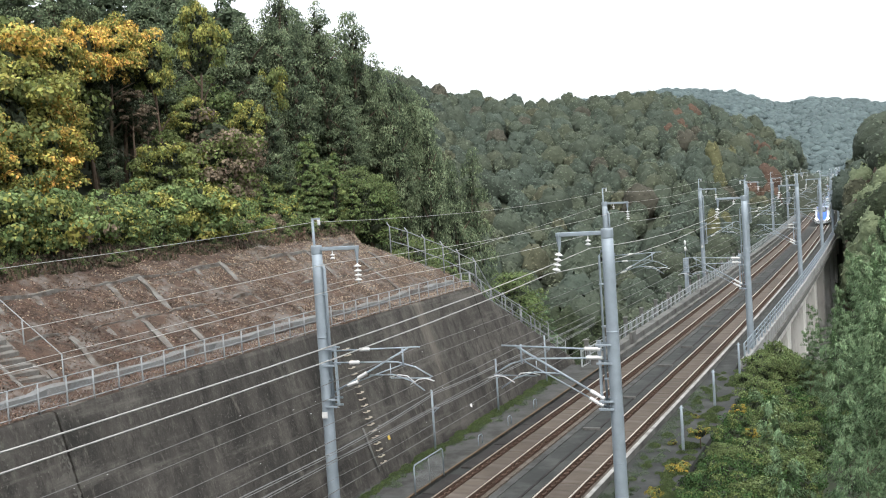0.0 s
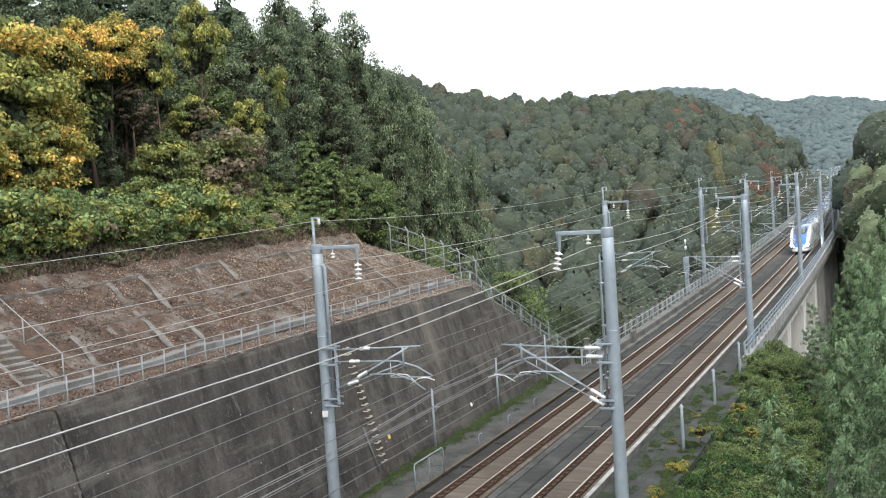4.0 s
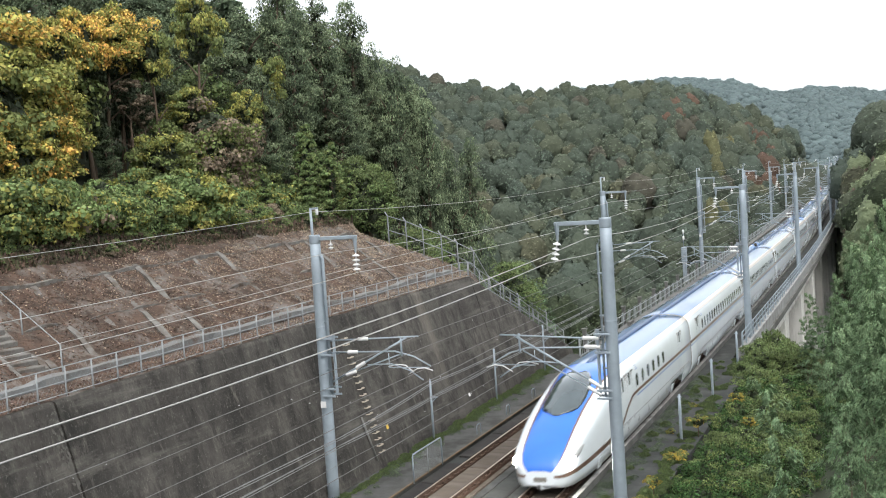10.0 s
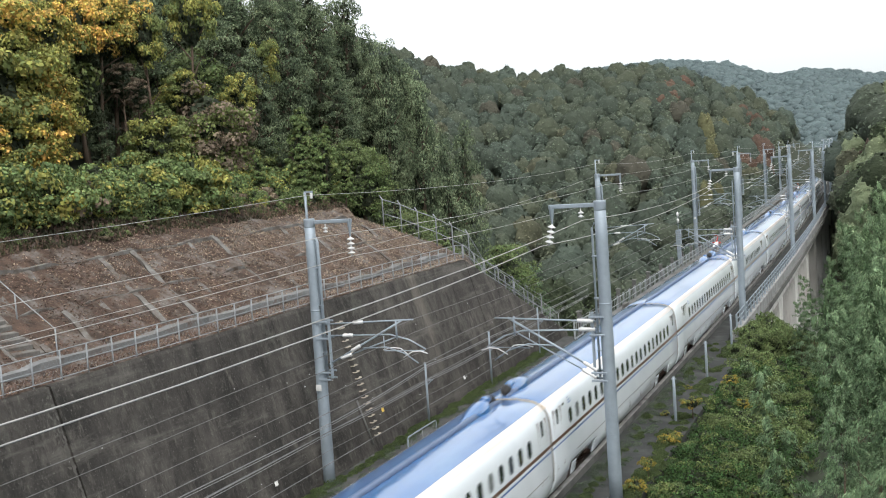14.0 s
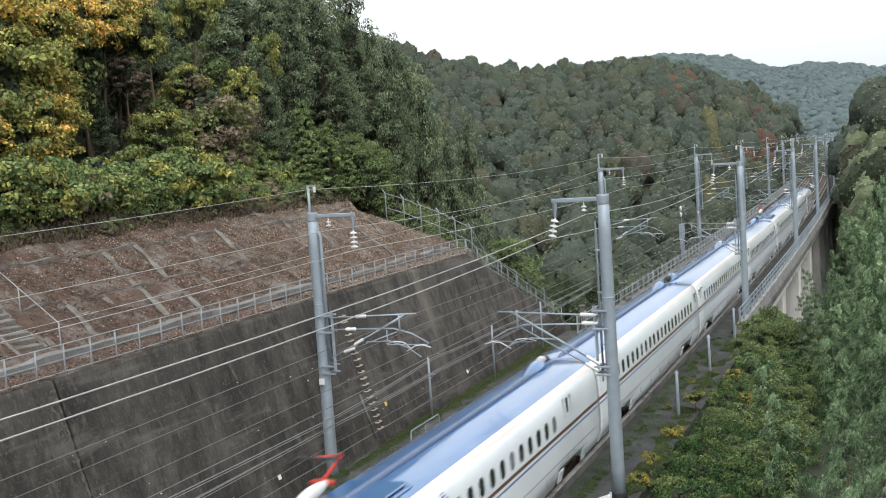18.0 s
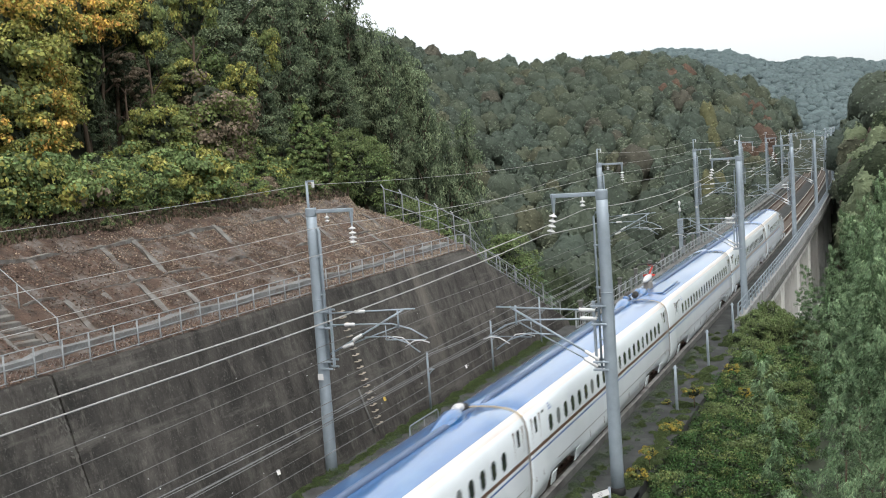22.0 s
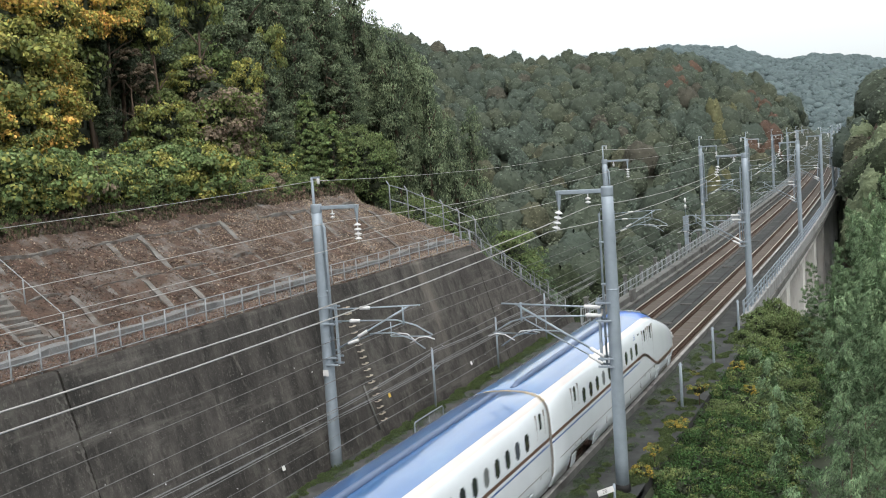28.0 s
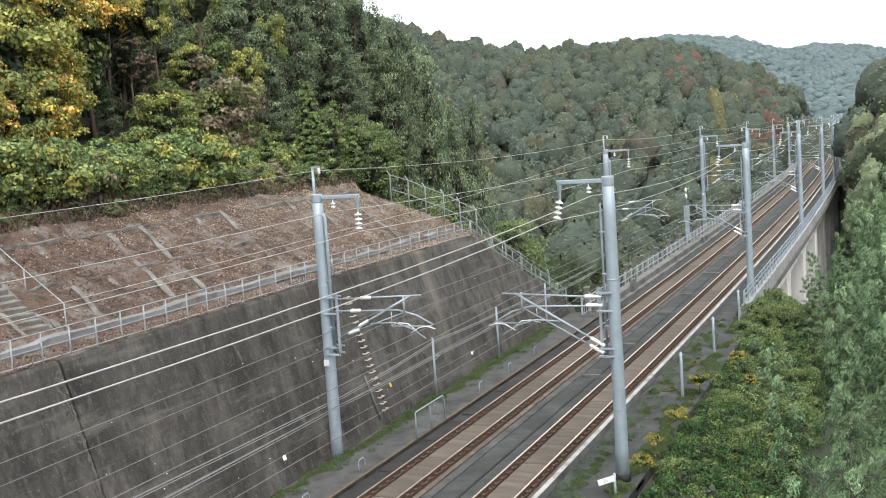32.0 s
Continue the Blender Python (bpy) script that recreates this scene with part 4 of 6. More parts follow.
# ---- trees ----
def crown_mesh(name, material, R, Hc, clumps, leaves, size, conical=0.0, droop=0.3, second=None, share=0.0, flat=0.75, aspect=0.85, tri=False):
    c = rng.normal(0, 1, (clumps, 3))
    c /= np.linalg.norm(c, axis=1, keepdims=True)
    c *= rng.uniform(0.5, 0.95, (clumps, 1))
    c[:, 2] = c[:, 2] * 0.5 + 0.5
    taper = 1 - conical * np.clip(c[:, 2], 0, 1)
    c = np.stack([c[:, 0] * R * taper, c[:, 1] * R * taper, c[:, 2] * Hc], 1)
    rad = rng.uniform(0.16, 0.34, clumps) * R * (1 - 0.5 * conical * np.clip(c[:, 2] / Hc, 0, 1))
    P, N = clump_points(c, rad, leaves, flat)
    V, F = leaf_quads(P, N, size, droop, aspect, 0.4, None, tri)
    # leaves inside the crown, in the darker colour that stands for shade
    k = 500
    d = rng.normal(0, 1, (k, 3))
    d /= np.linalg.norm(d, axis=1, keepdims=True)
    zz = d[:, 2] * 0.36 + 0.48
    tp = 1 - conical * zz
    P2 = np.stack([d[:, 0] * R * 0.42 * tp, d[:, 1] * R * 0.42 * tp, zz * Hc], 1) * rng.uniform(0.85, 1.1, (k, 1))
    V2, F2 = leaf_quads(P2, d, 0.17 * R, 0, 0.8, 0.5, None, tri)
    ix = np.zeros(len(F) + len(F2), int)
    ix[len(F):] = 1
    if second:
        cl = rng.choice(clumps, max(1, int(clumps * share)), replace=False)
        near = np.min(np.linalg.norm(P[:, None, :] - c[cl][None], axis=2) / rad[cl][None], axis=1) < 1.05
        ix[:len(F)][near & (rng.uniform(0, 1, len(F)) < 0.8)] = 2
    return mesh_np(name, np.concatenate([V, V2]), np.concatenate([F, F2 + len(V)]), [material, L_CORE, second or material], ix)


def plume_mesh(name, material, R, Hc, branches, per, size):
    """A nodding plume: sprays of narrow leaves in layers along a curved stem."""
    PP, NN, TT = [], [], []
    lean = rng.uniform(0.3, 0.9)
    for i in range(branches):
        h = ((i + rng.uniform(0, 1)) / branches) ** 0.8
        a = 2.4 * i + rng.uniform(-0.5, 0.5)
        L = R * (1.0 - 0.82 * h ** 1.6) * rng.uniform(0.65, 1.2) + 0.12
        sp = rng.integers(0, 6, per)
        u = (0.25 + 0.15 * sp) + rng.normal(0, 0.05, per)
        side = (rng.uniform(-0.16, 0.16, 6)[sp] + rng.normal(0, 0.06, per)) * L
        x = u * L
        z = h * Hc + 0.75 * x - 0.62 * x * x / max(L, 0.5) + rng.normal(0, 0.035, per) - 0.25 * np.abs(side) - 0.12 * rng.uniform(0, 1, per)
        ca, sa = math.cos(a), math.sin(a)
        PP.append(np.stack([x * ca - side * sa + lean * h ** 2.2, x * sa + side * ca, z - 0.35 * lean * h ** 3], 1))
        k = side / L * 3 + rng.normal(0, 0.5, per)
        TT.append(np.stack([ca - k * sa, sa + k * ca, -0.5 - 0.5 * u], 1))
        NN.append(np.stack([np.full(per, 0.4 * ca), np.full(per, 0.4 * sa), np.ones(per)], 1))
    P, N = np.concatenate(PP), np.concatenate(NN)
    V, F = leaf_quads(P, N, size, 0.4, 0.26, 0.3, np.concatenate(TT), True)
    return mesh_np(name, V, F, material)


def tuft_mesh(name, materials, R, H, blades):
    """A tuft of grass and small leaves."""
    a, r = rng.uniform(0, 6.283, blades), R * np.sqrt(rng.uniform(0, 1, blades))
    h = H * rng.uniform(0.2, 1.0, blades) * (1.1 - 0.7 * r / R)
    P = np.stack([r * np.cos(a), r * np.sin(a), h * 0.5], 1)
    T = np.stack([0.35 * np.cos(a), 0.35 * np.sin(a), np.ones(blades)], 1)
    V, F = leaf_quads(P, rng.normal(0, 1, (blades, 3)) + np.array([0, 0, 0.6]), 0.075, -0.2, 0.45, 0.3, T, True)
    return mesh_np(name, V, F, list(materials), (rng.uniform(0, 1, blades) < 0.4).astype(int))


def trunk_mesh(h, r):
    bm = bmesh.new()
    tube(bm, [(0, 0, -0.6), (0.01 * h, 0, h * 0.35), (-0.04, 0.06, h * 0.7), (0, 0, h)], r, 8, r * 0.35)
    for i in range(6):
        a, z = i * 2.4, h * (0.4 + 0.09 * i)
        tube(bm, [(0, 0, z), (math.cos(a) * h * 0.12, math.sin(a) * h * 0.12, z + h * 0.08), (math.cos(a) * h * 0.2, math.sin(a) * h * 0.2, z + h * 0.12)], r * 0.35, 5, r * 0.1)
    me = bpy.data.meshes.new("trunk")
    bm.to_mesh(me)
    bm.free()
    me.materials.append(M_BARK)
    return me


KINDS = {}


def kind_of(key, label, category, crowns, base, th, tr):
    KINDS[key] = [(label, category, trunk_mesh(th, tr), c, base) for c in crowns]


def crowns(k, *args, **kw):
    return [crown_mesh("crown", *args, **kw) for _ in range(k)]


L_VINE = leaf_mat("yellow_green_vine_leaves", (0.33, 0.315, 0.085), (0.17, 0.19, 0.056), 0.6)
L_SHRUB = leaf_mat("yellow_green_leaves", (0.165, 0.2, 0.072), (0.1, 0.13, 0.048))
L_CONIFER = leaf_mat("conifer_green_leaves", (0.185, 0.235, 0.135), (0.09, 0.118, 0.07), 0.55)
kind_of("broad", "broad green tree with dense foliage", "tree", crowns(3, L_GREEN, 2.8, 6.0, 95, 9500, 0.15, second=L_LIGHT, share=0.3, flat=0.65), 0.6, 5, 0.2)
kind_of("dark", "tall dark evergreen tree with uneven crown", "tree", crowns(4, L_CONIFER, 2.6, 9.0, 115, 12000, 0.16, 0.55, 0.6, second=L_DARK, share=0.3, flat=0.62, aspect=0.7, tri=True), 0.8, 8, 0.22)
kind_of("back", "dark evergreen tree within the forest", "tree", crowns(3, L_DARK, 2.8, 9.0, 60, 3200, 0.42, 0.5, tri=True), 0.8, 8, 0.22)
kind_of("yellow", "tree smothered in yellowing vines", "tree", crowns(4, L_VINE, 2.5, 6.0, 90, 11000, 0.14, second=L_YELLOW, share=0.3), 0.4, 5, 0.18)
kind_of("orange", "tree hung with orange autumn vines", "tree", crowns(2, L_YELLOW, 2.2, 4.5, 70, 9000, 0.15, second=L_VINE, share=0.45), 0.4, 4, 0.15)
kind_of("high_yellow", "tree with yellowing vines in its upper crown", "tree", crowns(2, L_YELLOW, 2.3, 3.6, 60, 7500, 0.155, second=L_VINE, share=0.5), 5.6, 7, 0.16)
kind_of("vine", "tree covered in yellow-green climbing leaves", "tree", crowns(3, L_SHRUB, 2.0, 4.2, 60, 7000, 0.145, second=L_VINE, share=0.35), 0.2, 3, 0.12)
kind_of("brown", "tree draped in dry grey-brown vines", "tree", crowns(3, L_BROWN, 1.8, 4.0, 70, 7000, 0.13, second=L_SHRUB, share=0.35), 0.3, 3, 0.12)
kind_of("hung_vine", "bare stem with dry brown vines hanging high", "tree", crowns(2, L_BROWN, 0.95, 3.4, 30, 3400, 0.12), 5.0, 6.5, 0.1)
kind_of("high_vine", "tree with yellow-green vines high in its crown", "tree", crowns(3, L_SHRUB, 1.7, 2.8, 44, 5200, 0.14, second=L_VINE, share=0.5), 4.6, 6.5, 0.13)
# added for the forest hollow: canopy shade put into a very dark leaf colour
kind_of("hollow_tree", "tree in the forest hollow with leaves darkened for shade", "tree", crowns(2, leaf_mat("hollow_shade_leaves", (0.052, 0.066, 0.036), (0.03, 0.04, 0.022)), 1.5, 6.0, 60, 5200, 0.14, tri=True), 0.2, 5, 0.14)
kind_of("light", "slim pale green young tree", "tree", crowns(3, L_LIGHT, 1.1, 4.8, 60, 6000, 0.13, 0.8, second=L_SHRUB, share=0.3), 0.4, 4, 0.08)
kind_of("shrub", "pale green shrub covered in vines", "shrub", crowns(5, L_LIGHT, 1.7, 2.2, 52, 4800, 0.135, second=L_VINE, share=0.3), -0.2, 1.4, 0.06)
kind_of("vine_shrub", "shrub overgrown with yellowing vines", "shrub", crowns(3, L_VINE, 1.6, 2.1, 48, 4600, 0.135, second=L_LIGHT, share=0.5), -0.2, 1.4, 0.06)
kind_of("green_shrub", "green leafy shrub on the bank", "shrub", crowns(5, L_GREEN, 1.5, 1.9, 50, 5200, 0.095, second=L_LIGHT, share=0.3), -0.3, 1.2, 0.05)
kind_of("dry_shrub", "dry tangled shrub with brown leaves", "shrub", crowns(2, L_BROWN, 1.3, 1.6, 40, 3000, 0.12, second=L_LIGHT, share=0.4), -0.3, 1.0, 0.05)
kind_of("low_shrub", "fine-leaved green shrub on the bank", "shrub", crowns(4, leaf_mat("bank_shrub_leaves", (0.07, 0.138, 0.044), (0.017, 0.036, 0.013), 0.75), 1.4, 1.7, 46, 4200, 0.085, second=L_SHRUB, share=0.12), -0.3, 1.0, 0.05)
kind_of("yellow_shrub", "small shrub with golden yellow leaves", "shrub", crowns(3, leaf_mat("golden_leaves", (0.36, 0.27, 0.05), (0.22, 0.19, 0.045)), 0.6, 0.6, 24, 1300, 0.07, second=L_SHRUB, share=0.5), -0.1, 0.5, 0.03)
kind_of("weed", "low green weeds beside the track", "weeds", [tuft_mesh("crown", (leaf_mat("dark_weed_leaves", (0.085, 0.115, 0.05), (0.05, 0.07, 0.03)), leaf_mat("weed_leaves", (0.1, 0.145, 0.052), (0.055, 0.082, 0.03))), 0.4, 0.42, 1000) for _ in range(4)], 0, 0.15, 0.01)
L_FEATHER = leaf_mat("pale_plume_leaves", (0.215, 0.315, 0.175), (0.045, 0.08, 0.038), 0.65, 0.12)
kind_of("plume", "slender tree with pale feathery nodding foliage", "tree", [plume_mesh("crown", L_FEATHER, 0.98, 6.6, 48, 230, 0.13) for _ in range(5)], 0.5, 4.0, 0.035)


def plant(key, x, y, s=1.0, z=None, tall=1.0):
    label, cat, tm, cm, base = KINDS[key][int(rng.integers(len(KINDS[key])))]
    z = float(height(x, y)) if z is None else z
    t = thing({"tree": "tree", "shrub": "shrub", "weeds": "weed_clump"}[cat], label, cat, at=pose(x, y, z, rng.normal(0, 2.0), rng.normal(0, 2.0), rng.uniform(0, 360)) @ Matrix.Diagonal((s, s, s * tall, 1)))
    o = new("trunk", tm)
    o.parent = t
    c = new("crown", cm)
    c.parent = t
    c.location = (0, 0, base)
    return t


def pick(*keys):
    return keys[int(rng.integers(len(keys)))]


# forest edge above the bank
for i in range(32):
    y = 27 + 1.1 * i
    plant(pick("shrub", "green_shrub", "green_shrub", "vine_shrub", "dry_shrub"), -17.8 - rng.uniform(0, 1.4), y + rng.uniform(-0.8, 0.8), rng.uniform(0.45, 1.05))
for i in range(32):
    y = 29 + 1.25 * i
    plant(pick("shrub", "green_shrub", "vine_shrub", "light" if y > 56 else "shrub"), -20.6 - rng.uniform(0, 0.8), y, rng.uniform(0.9, 1.5))
    plant(pick("shrub", "shrub", "shrub", "green_shrub", "vine_shrub", "dry_shrub") if y < 55 else pick("green_shrub", "shrub", "light"), -18.8 - rng.uniform(0, 0.8), min(y, 63.5), rng.uniform(1.1, 1.6) if y < 50 else rng.uniform(0.6, 0.9))
for i in range(14):
    plant("dry_shrub", -17.4 - rng.uniform(0, 0.4), 27 + 2.5 * i, rng.uniform(0.35, 0.55))
for x, y, key, s in ((-23.6, 34, "yellow", 1.25), (-23.2, 37, "orange", 1.15), (-24.2, 39.5, "vine", 1.7), (-23.2, 41.5, "orange", 1.05), (-23.0, 39.6, "vine", 1.0), (-25.2, 42.8, "yellow", 1.25), (-25.0, 43.2, "vine", 1.2), (-26.2, 45.2, "yellow", 0.9), (-25.4, 41, "yellow", 1.5), (-28.0, 45, "vine", 2.0), (-29.5, 47.5, "yellow", 1.35),
                     (-25.9, 49.6, "dark", 0.42), (-23.4, 51.5, "vine", 1.1), (-22.9, 53.6, "vine", 1.0), (-22.4, 54.8, "brown", 1.55), (-22.8, 57.4, "brown", 1.3), (-22.2, 58.8, "vine", 0.75), (-24.4, 60.0, "vine", 1.0), (-21.4, 55.0, "brown", 0.8),
                     (-23.6, 62.0, "broad", 0.62), (-24.2, 65.0, "dark", 0.55), (-18.6, 59.2, "light", 0.85), (-17.6, 60.8, "light", 1.0), (-18.4, 62.3, "light", 1.1), (-17.3, 62.6, "light", 0.75), (-19.8, 63.5, "light", 1.0), (-24.0, 69.5, "broad", 0.6), (-24.5, 73.5, "broad", 0.6), (-26.5, 63.0, "broad", 0.95), (-26.0, 57.0, "broad", 0.85)):
    plant(key, x, y, s)
plant("hung_vine", -25.4, 51.2, 1.0, None, 0.85)
plant("hung_vine", -25.2, 52.2, 0.8, None, 0.95)
# fill the hollow with the shade-coloured trees
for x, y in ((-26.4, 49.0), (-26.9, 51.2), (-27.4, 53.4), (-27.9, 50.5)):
    plant("hollow_tree", x, y, 1.05, None, 1.75)
plant("high_yellow", -26.6, 50.4, 1.0, None, 1.1)
plant("high_yellow", -27.4, 52.6, 1.0, None, 1.15)
plant("high_yellow", -25.8, 48.2, 0.95, None, 1.15)
plant("high_yellow", -25.0, 44.6, 1.0)
for x, y, s, tall in ((-24.1, 55.0, 1.0, 0.95), (-22.9, 60.2, 0.8, 1.35), (-23.4, 63.2, 0.75, 1.95), (-25.2, 57.5, 1.0, 1.75), (-24.9, 53.6, 0.9, 1.6)):
    plant("high_vine", x, y, s, None, tall)
for i in range(9):
    plant("plume", rng.uniform(-15, -9.5), rng.uniform(78, 92), 1.3, None, 1.0)
for y, key, s in ((33, "yellow", 1.5), (37, "yellow", 1.6), (41, "yellow", 1.7), (58, "dark", 0.95), (60.5, "broad", 1.25), (64, "dark", 1.2), (68, "dark", 1.35), (72, "dark", 1.4), (76, "dark", 1.45), (80, "dark", 1.35), (84, "dark", 1.25), (88, "dark", 1.2)):
    plant(key, -27.5 - rng.uniform(0, 1.2), y, s)
for i in range(15):
    y = 36 + 3.6 * i
    plant(pick("dark", "dark", "broad"), -31.5 - rng.uniform(0, 2), y, rng.uniform(1.0, 1.2) * (1.0 if y < 60 else 1.25))
for i in range(15):
    y = 40 + 4.2 * i
    plant("back", -37 - rng.uniform(0, 3), y, rng.uniform(1.05, 1.3) * (1.0 if y < 66 else 1.2))
for i in range(14):
    y = 48 + 5.0 * i
    plant("back", -43 - rng.uniform(0, 5), y, rng.uniform(1.1, 1.35))
for x, y, s, h in ((-22.8, 62, 0.8, 1.3), (-24.5, 68, 1.0, 1.5), (-27.5, 71, 1.1, 1.6), (-25.9, 76, 1.05, 1.6), (-25.9, 80, 1.1, 1.65), (-23.8, 81, 1.0, 1.6), (-28.5, 84, 1.1, 1.7), (-24.5, 86, 1.0, 1.55), (-25.2, 91, 1.0, 1.55), (-28, 94, 1.1, 1.6), (-24.5, 97, 1.0, 1.5)):
    plant("dark", x, y, s, None, h)
for i in range(22):
    plant(pick("green_shrub", "shrub", "dry_shrub", "light"), rng.uniform(-19, -10.5), rng.uniform(66.5, 74), rng.uniform(0.5, 0.8))
for x, y, s in ((-40, 50, 1.5), (-45, 55, 1.6), (-50, 62, 1.6), (-36, 46, 1.3)):
    plant("back", x, y, s)
for x, y, top, s in ((-22.3, 80, 24.0, 0.9), (-24.9, 83, 26.0, 1.1), (-26.9, 90, 25.4, 1.2), (-24.8, 90, 23.2, 1.1), (-22.8, 88, 21.4, 1.1), (-20.5, 82, 20.4, 0.9), (-27.6, 98, 23.6, 1.2), (-21.0, 92, 17.5, 1.1), (-18.5, 84, 16.0, 0.9)):
    plant("dark", x, y, s, None, (top - float(height(x, y))) / (9.8 * s))
# wooded end of the bank beyond the fence
for i in range(30):
    y = rng.uniform(69, 104)
    x = rng.uniform(-34, -13)
    plant(pick("dark", "broad", "broad", "light"), x, y, rng.uniform(0.7, 1.0))
for i in range(30):
    plant(pick("broad", "green_shrub", "light", "shrub"), rng.uniform(-16, -9.5), rng.uniform(72, 100), rng.uniform(0.7, 1.1))
# weeds by the wall and on the service path
for i in range(105):
    y = 30 + 0.38 * i
    plant("weed", -6.4 + rng.uniform(-0.15, 0.3), y, rng.uniform(0.4, 0.7) + 0.5 * max(0.0, noise.noise((y * 0.3, 0, 0))) + 0.25 * (y > 44), -0.22, 1.4)
for i in range(150):
    y = 36 + 0.25 * i
    if noise.noise((y * 0.45, 3.0, 0)) > -0.05 and i % 3 == 1:
        plant("weed", 4.5 + rng.normal(0, 0.22), y, rng.uniform(0.35, 0.8), -0.43, 1.7)
for i in range(110):
    y = rng.uniform(36, 74)
    plant("weed", 6.15 + rng.normal(0, 0.25) - 0.012 * (y - 40), y, rng.uniform(0.5, 1.0), -0.43, 1.4)
n = 260
wx, wy = 3.95 + 1.1 * rng.uniform(0, 1, n) ** 1.4, rng.uniform(33, 68, n)
wx[:90], wy[:90] = rng.uniform(-6.3, -5.4, 90), rng.uniform(32, 72, 90)
wr = rng.uniform(0.1, 0.42, n)
k = rng.integers(0, n, 60000)
ra, rr = rng.uniform(0, 6.283, 60000), np.sqrt(rng.uniform(0, 1, 60000))
P = np.stack([wx[k] + wr[k] * rr * np.cos(ra), wy[k] + wr[k] * rr * np.sin(ra), np.where(k < 90, -0.2, -0.41) + wr[k] * (1.1 - rr) * rng.uniform(0.1, 1, 60000)], 1)
LV, LF = leaf_quads(P, np.tile([0.0, 0, 1.0], (60000, 1)), 0.055, 0, 0.5, 0.7, None, True)
tagged(new("small_weeds", mesh_np("small_weeds", LV, LF, L_DARK)), "small scattered weeds on the path and walkway", "weeds", kind="stuff")
for i in range(12):
    plant("dry_shrub", -17.0 - rng.uniform(0, 0.6), 26 + 1.6 * i, rng.uniform(0.3, 0.5) - 0.016 * i)
# downhill side
for i in range(102):
    y = 31 + 44 * ((i + rng.uniform(0, 1)) / 102)
    u = (i * 0.618) % 1.0
    plant(pick("green_shrub", "low_shrub", "low_shrub", "low_shrub"), 6.75 - 0.012 * (y - 40) + 4.9 * u, y, (0.5 + 0.35 * min(1.0, 3 * u)) * rng.uniform(0.8, 1.3))
for x, y, s in ((6.25, 41.2, 0.95), (6.6, 42.0, 0.7), (6.15, 48.4, 0.95), (6.3, 49.3, 0.55), (6.6, 52.2, 1.0), (5.0, 53.4, 0.5), (5.0, 59.5, 0.5), (7.2, 60.6, 0.9), (8.6, 55.5, 0.8)):
    plant("yellow_shrub", x, y, s, -0.42 if x < 6.6 else float(height(x, y)) + 0.9)
for i in range(60):
    y = 27 + 76 * ((i + 0.5) / 60) + rng.uniform(-1, 1)
    x = (13.9 if y < 52 else 13.0) + (3.2 + 0.02 * (y - 40)) * ((i * 0.618) % 1.0)
    tall = min(12.5, 3.6 + 1.7 * (x - 11.0) + rng.uniform(-1.5, 1.6) + 0.3 * max(0.0, y - 60))
    plant("plume", x, y, 0.75 + 0.03 * tall, None, tall / 7.1 / (0.75 + 0.03 * tall))
for x, y, top in ((10.2, 70, 3.4), (10.9, 73, 4.6), (11.6, 69, 4.4), (10.6, 77, 4.0), (12.0, 76, 5.6), (9.9, 74, 2.6)):
    plant("plume", x, y, 0.95, None, (top - float(height(x, y))) / 6.8)
for i in range(9):
    plant("low_shrub", rng.uniform(12.8, 16), rng.uniform(50, 68), rng.uniform(1.0, 1.4))
for x, y, z, s in ((7.0, 73.4, -0.9, 0.8), (7.9, 74.6, -1.2, 1.0), (8.8, 75.6, -1.8, 1.2), (9.4, 78.5, -3.0, 1.4), (6.6, 75.5, -0.9, 1.0), (7.0, 77.5, -1.6, 1.2), (7.4, 79.5, -2.2, 1.3), (8.2, 78, -2.6, 1.4), (6.9, 81.5, -2.9, 1.3), (8.0, 83, -3.6, 1.4)):
    plant("green_shrub", x, y, s, z)

for i in range(20):
    x, y = rng.uniform(6.6, 9.8), rng.uniform(62, 77)
    plant(pick("green_shrub", "low_shrub"), x, y, rng.uniform(0.8, 1.2), min(float(height(x, y)), -0.8))
for x, y, tall in ((7.0, 74.2, 1.5), (7.6, 76.0, 1.7), (8.4, 77.0, 1.5), (8.0, 74.5, 1.3), (7.3, 78.0, 1.9), (9.2, 76.0, 1.3)):
    plant("green_shrub", x, y, 1.0, -2.2, tall)


# far woods
def tufts(P, N, size):
    """Ragged folds of foliage, two faces each, facing along N."""
    n = len(P)
    N = N / np.linalg.norm(N, axis=1, keepdims=True) + np.array([0, 0, 0.15]) + rng.normal(0, 0.4, (n, 3))
    N /= np.linalg.norm(N, axis=1, keepdims=True)
    t = np.cross(N, rng.normal(0, 1, (n, 3)))
    t /= np.maximum(np.linalg.norm(t, axis=1, keepdims=True), 1e-6)
    w = np.cross(N, t)
    r = size * rng.uniform(0.5, 1.5, (4, n, 1))
    V = np.stack([P + t * r[0] + N * r[0] * 0.3, P + w * r[1] * 0.9, P - t * r[2] + N * r[2] * 0.25, P - w * r[3] * 0.9 - N * r[3] * 0.25], 1).reshape(-1, 3)
    F = np.array([[0, 1, 2], [0, 2, 3]])[None] + (np.arange(n) * 4)[:, None, None]
    return V, F.reshape(-1, 3)


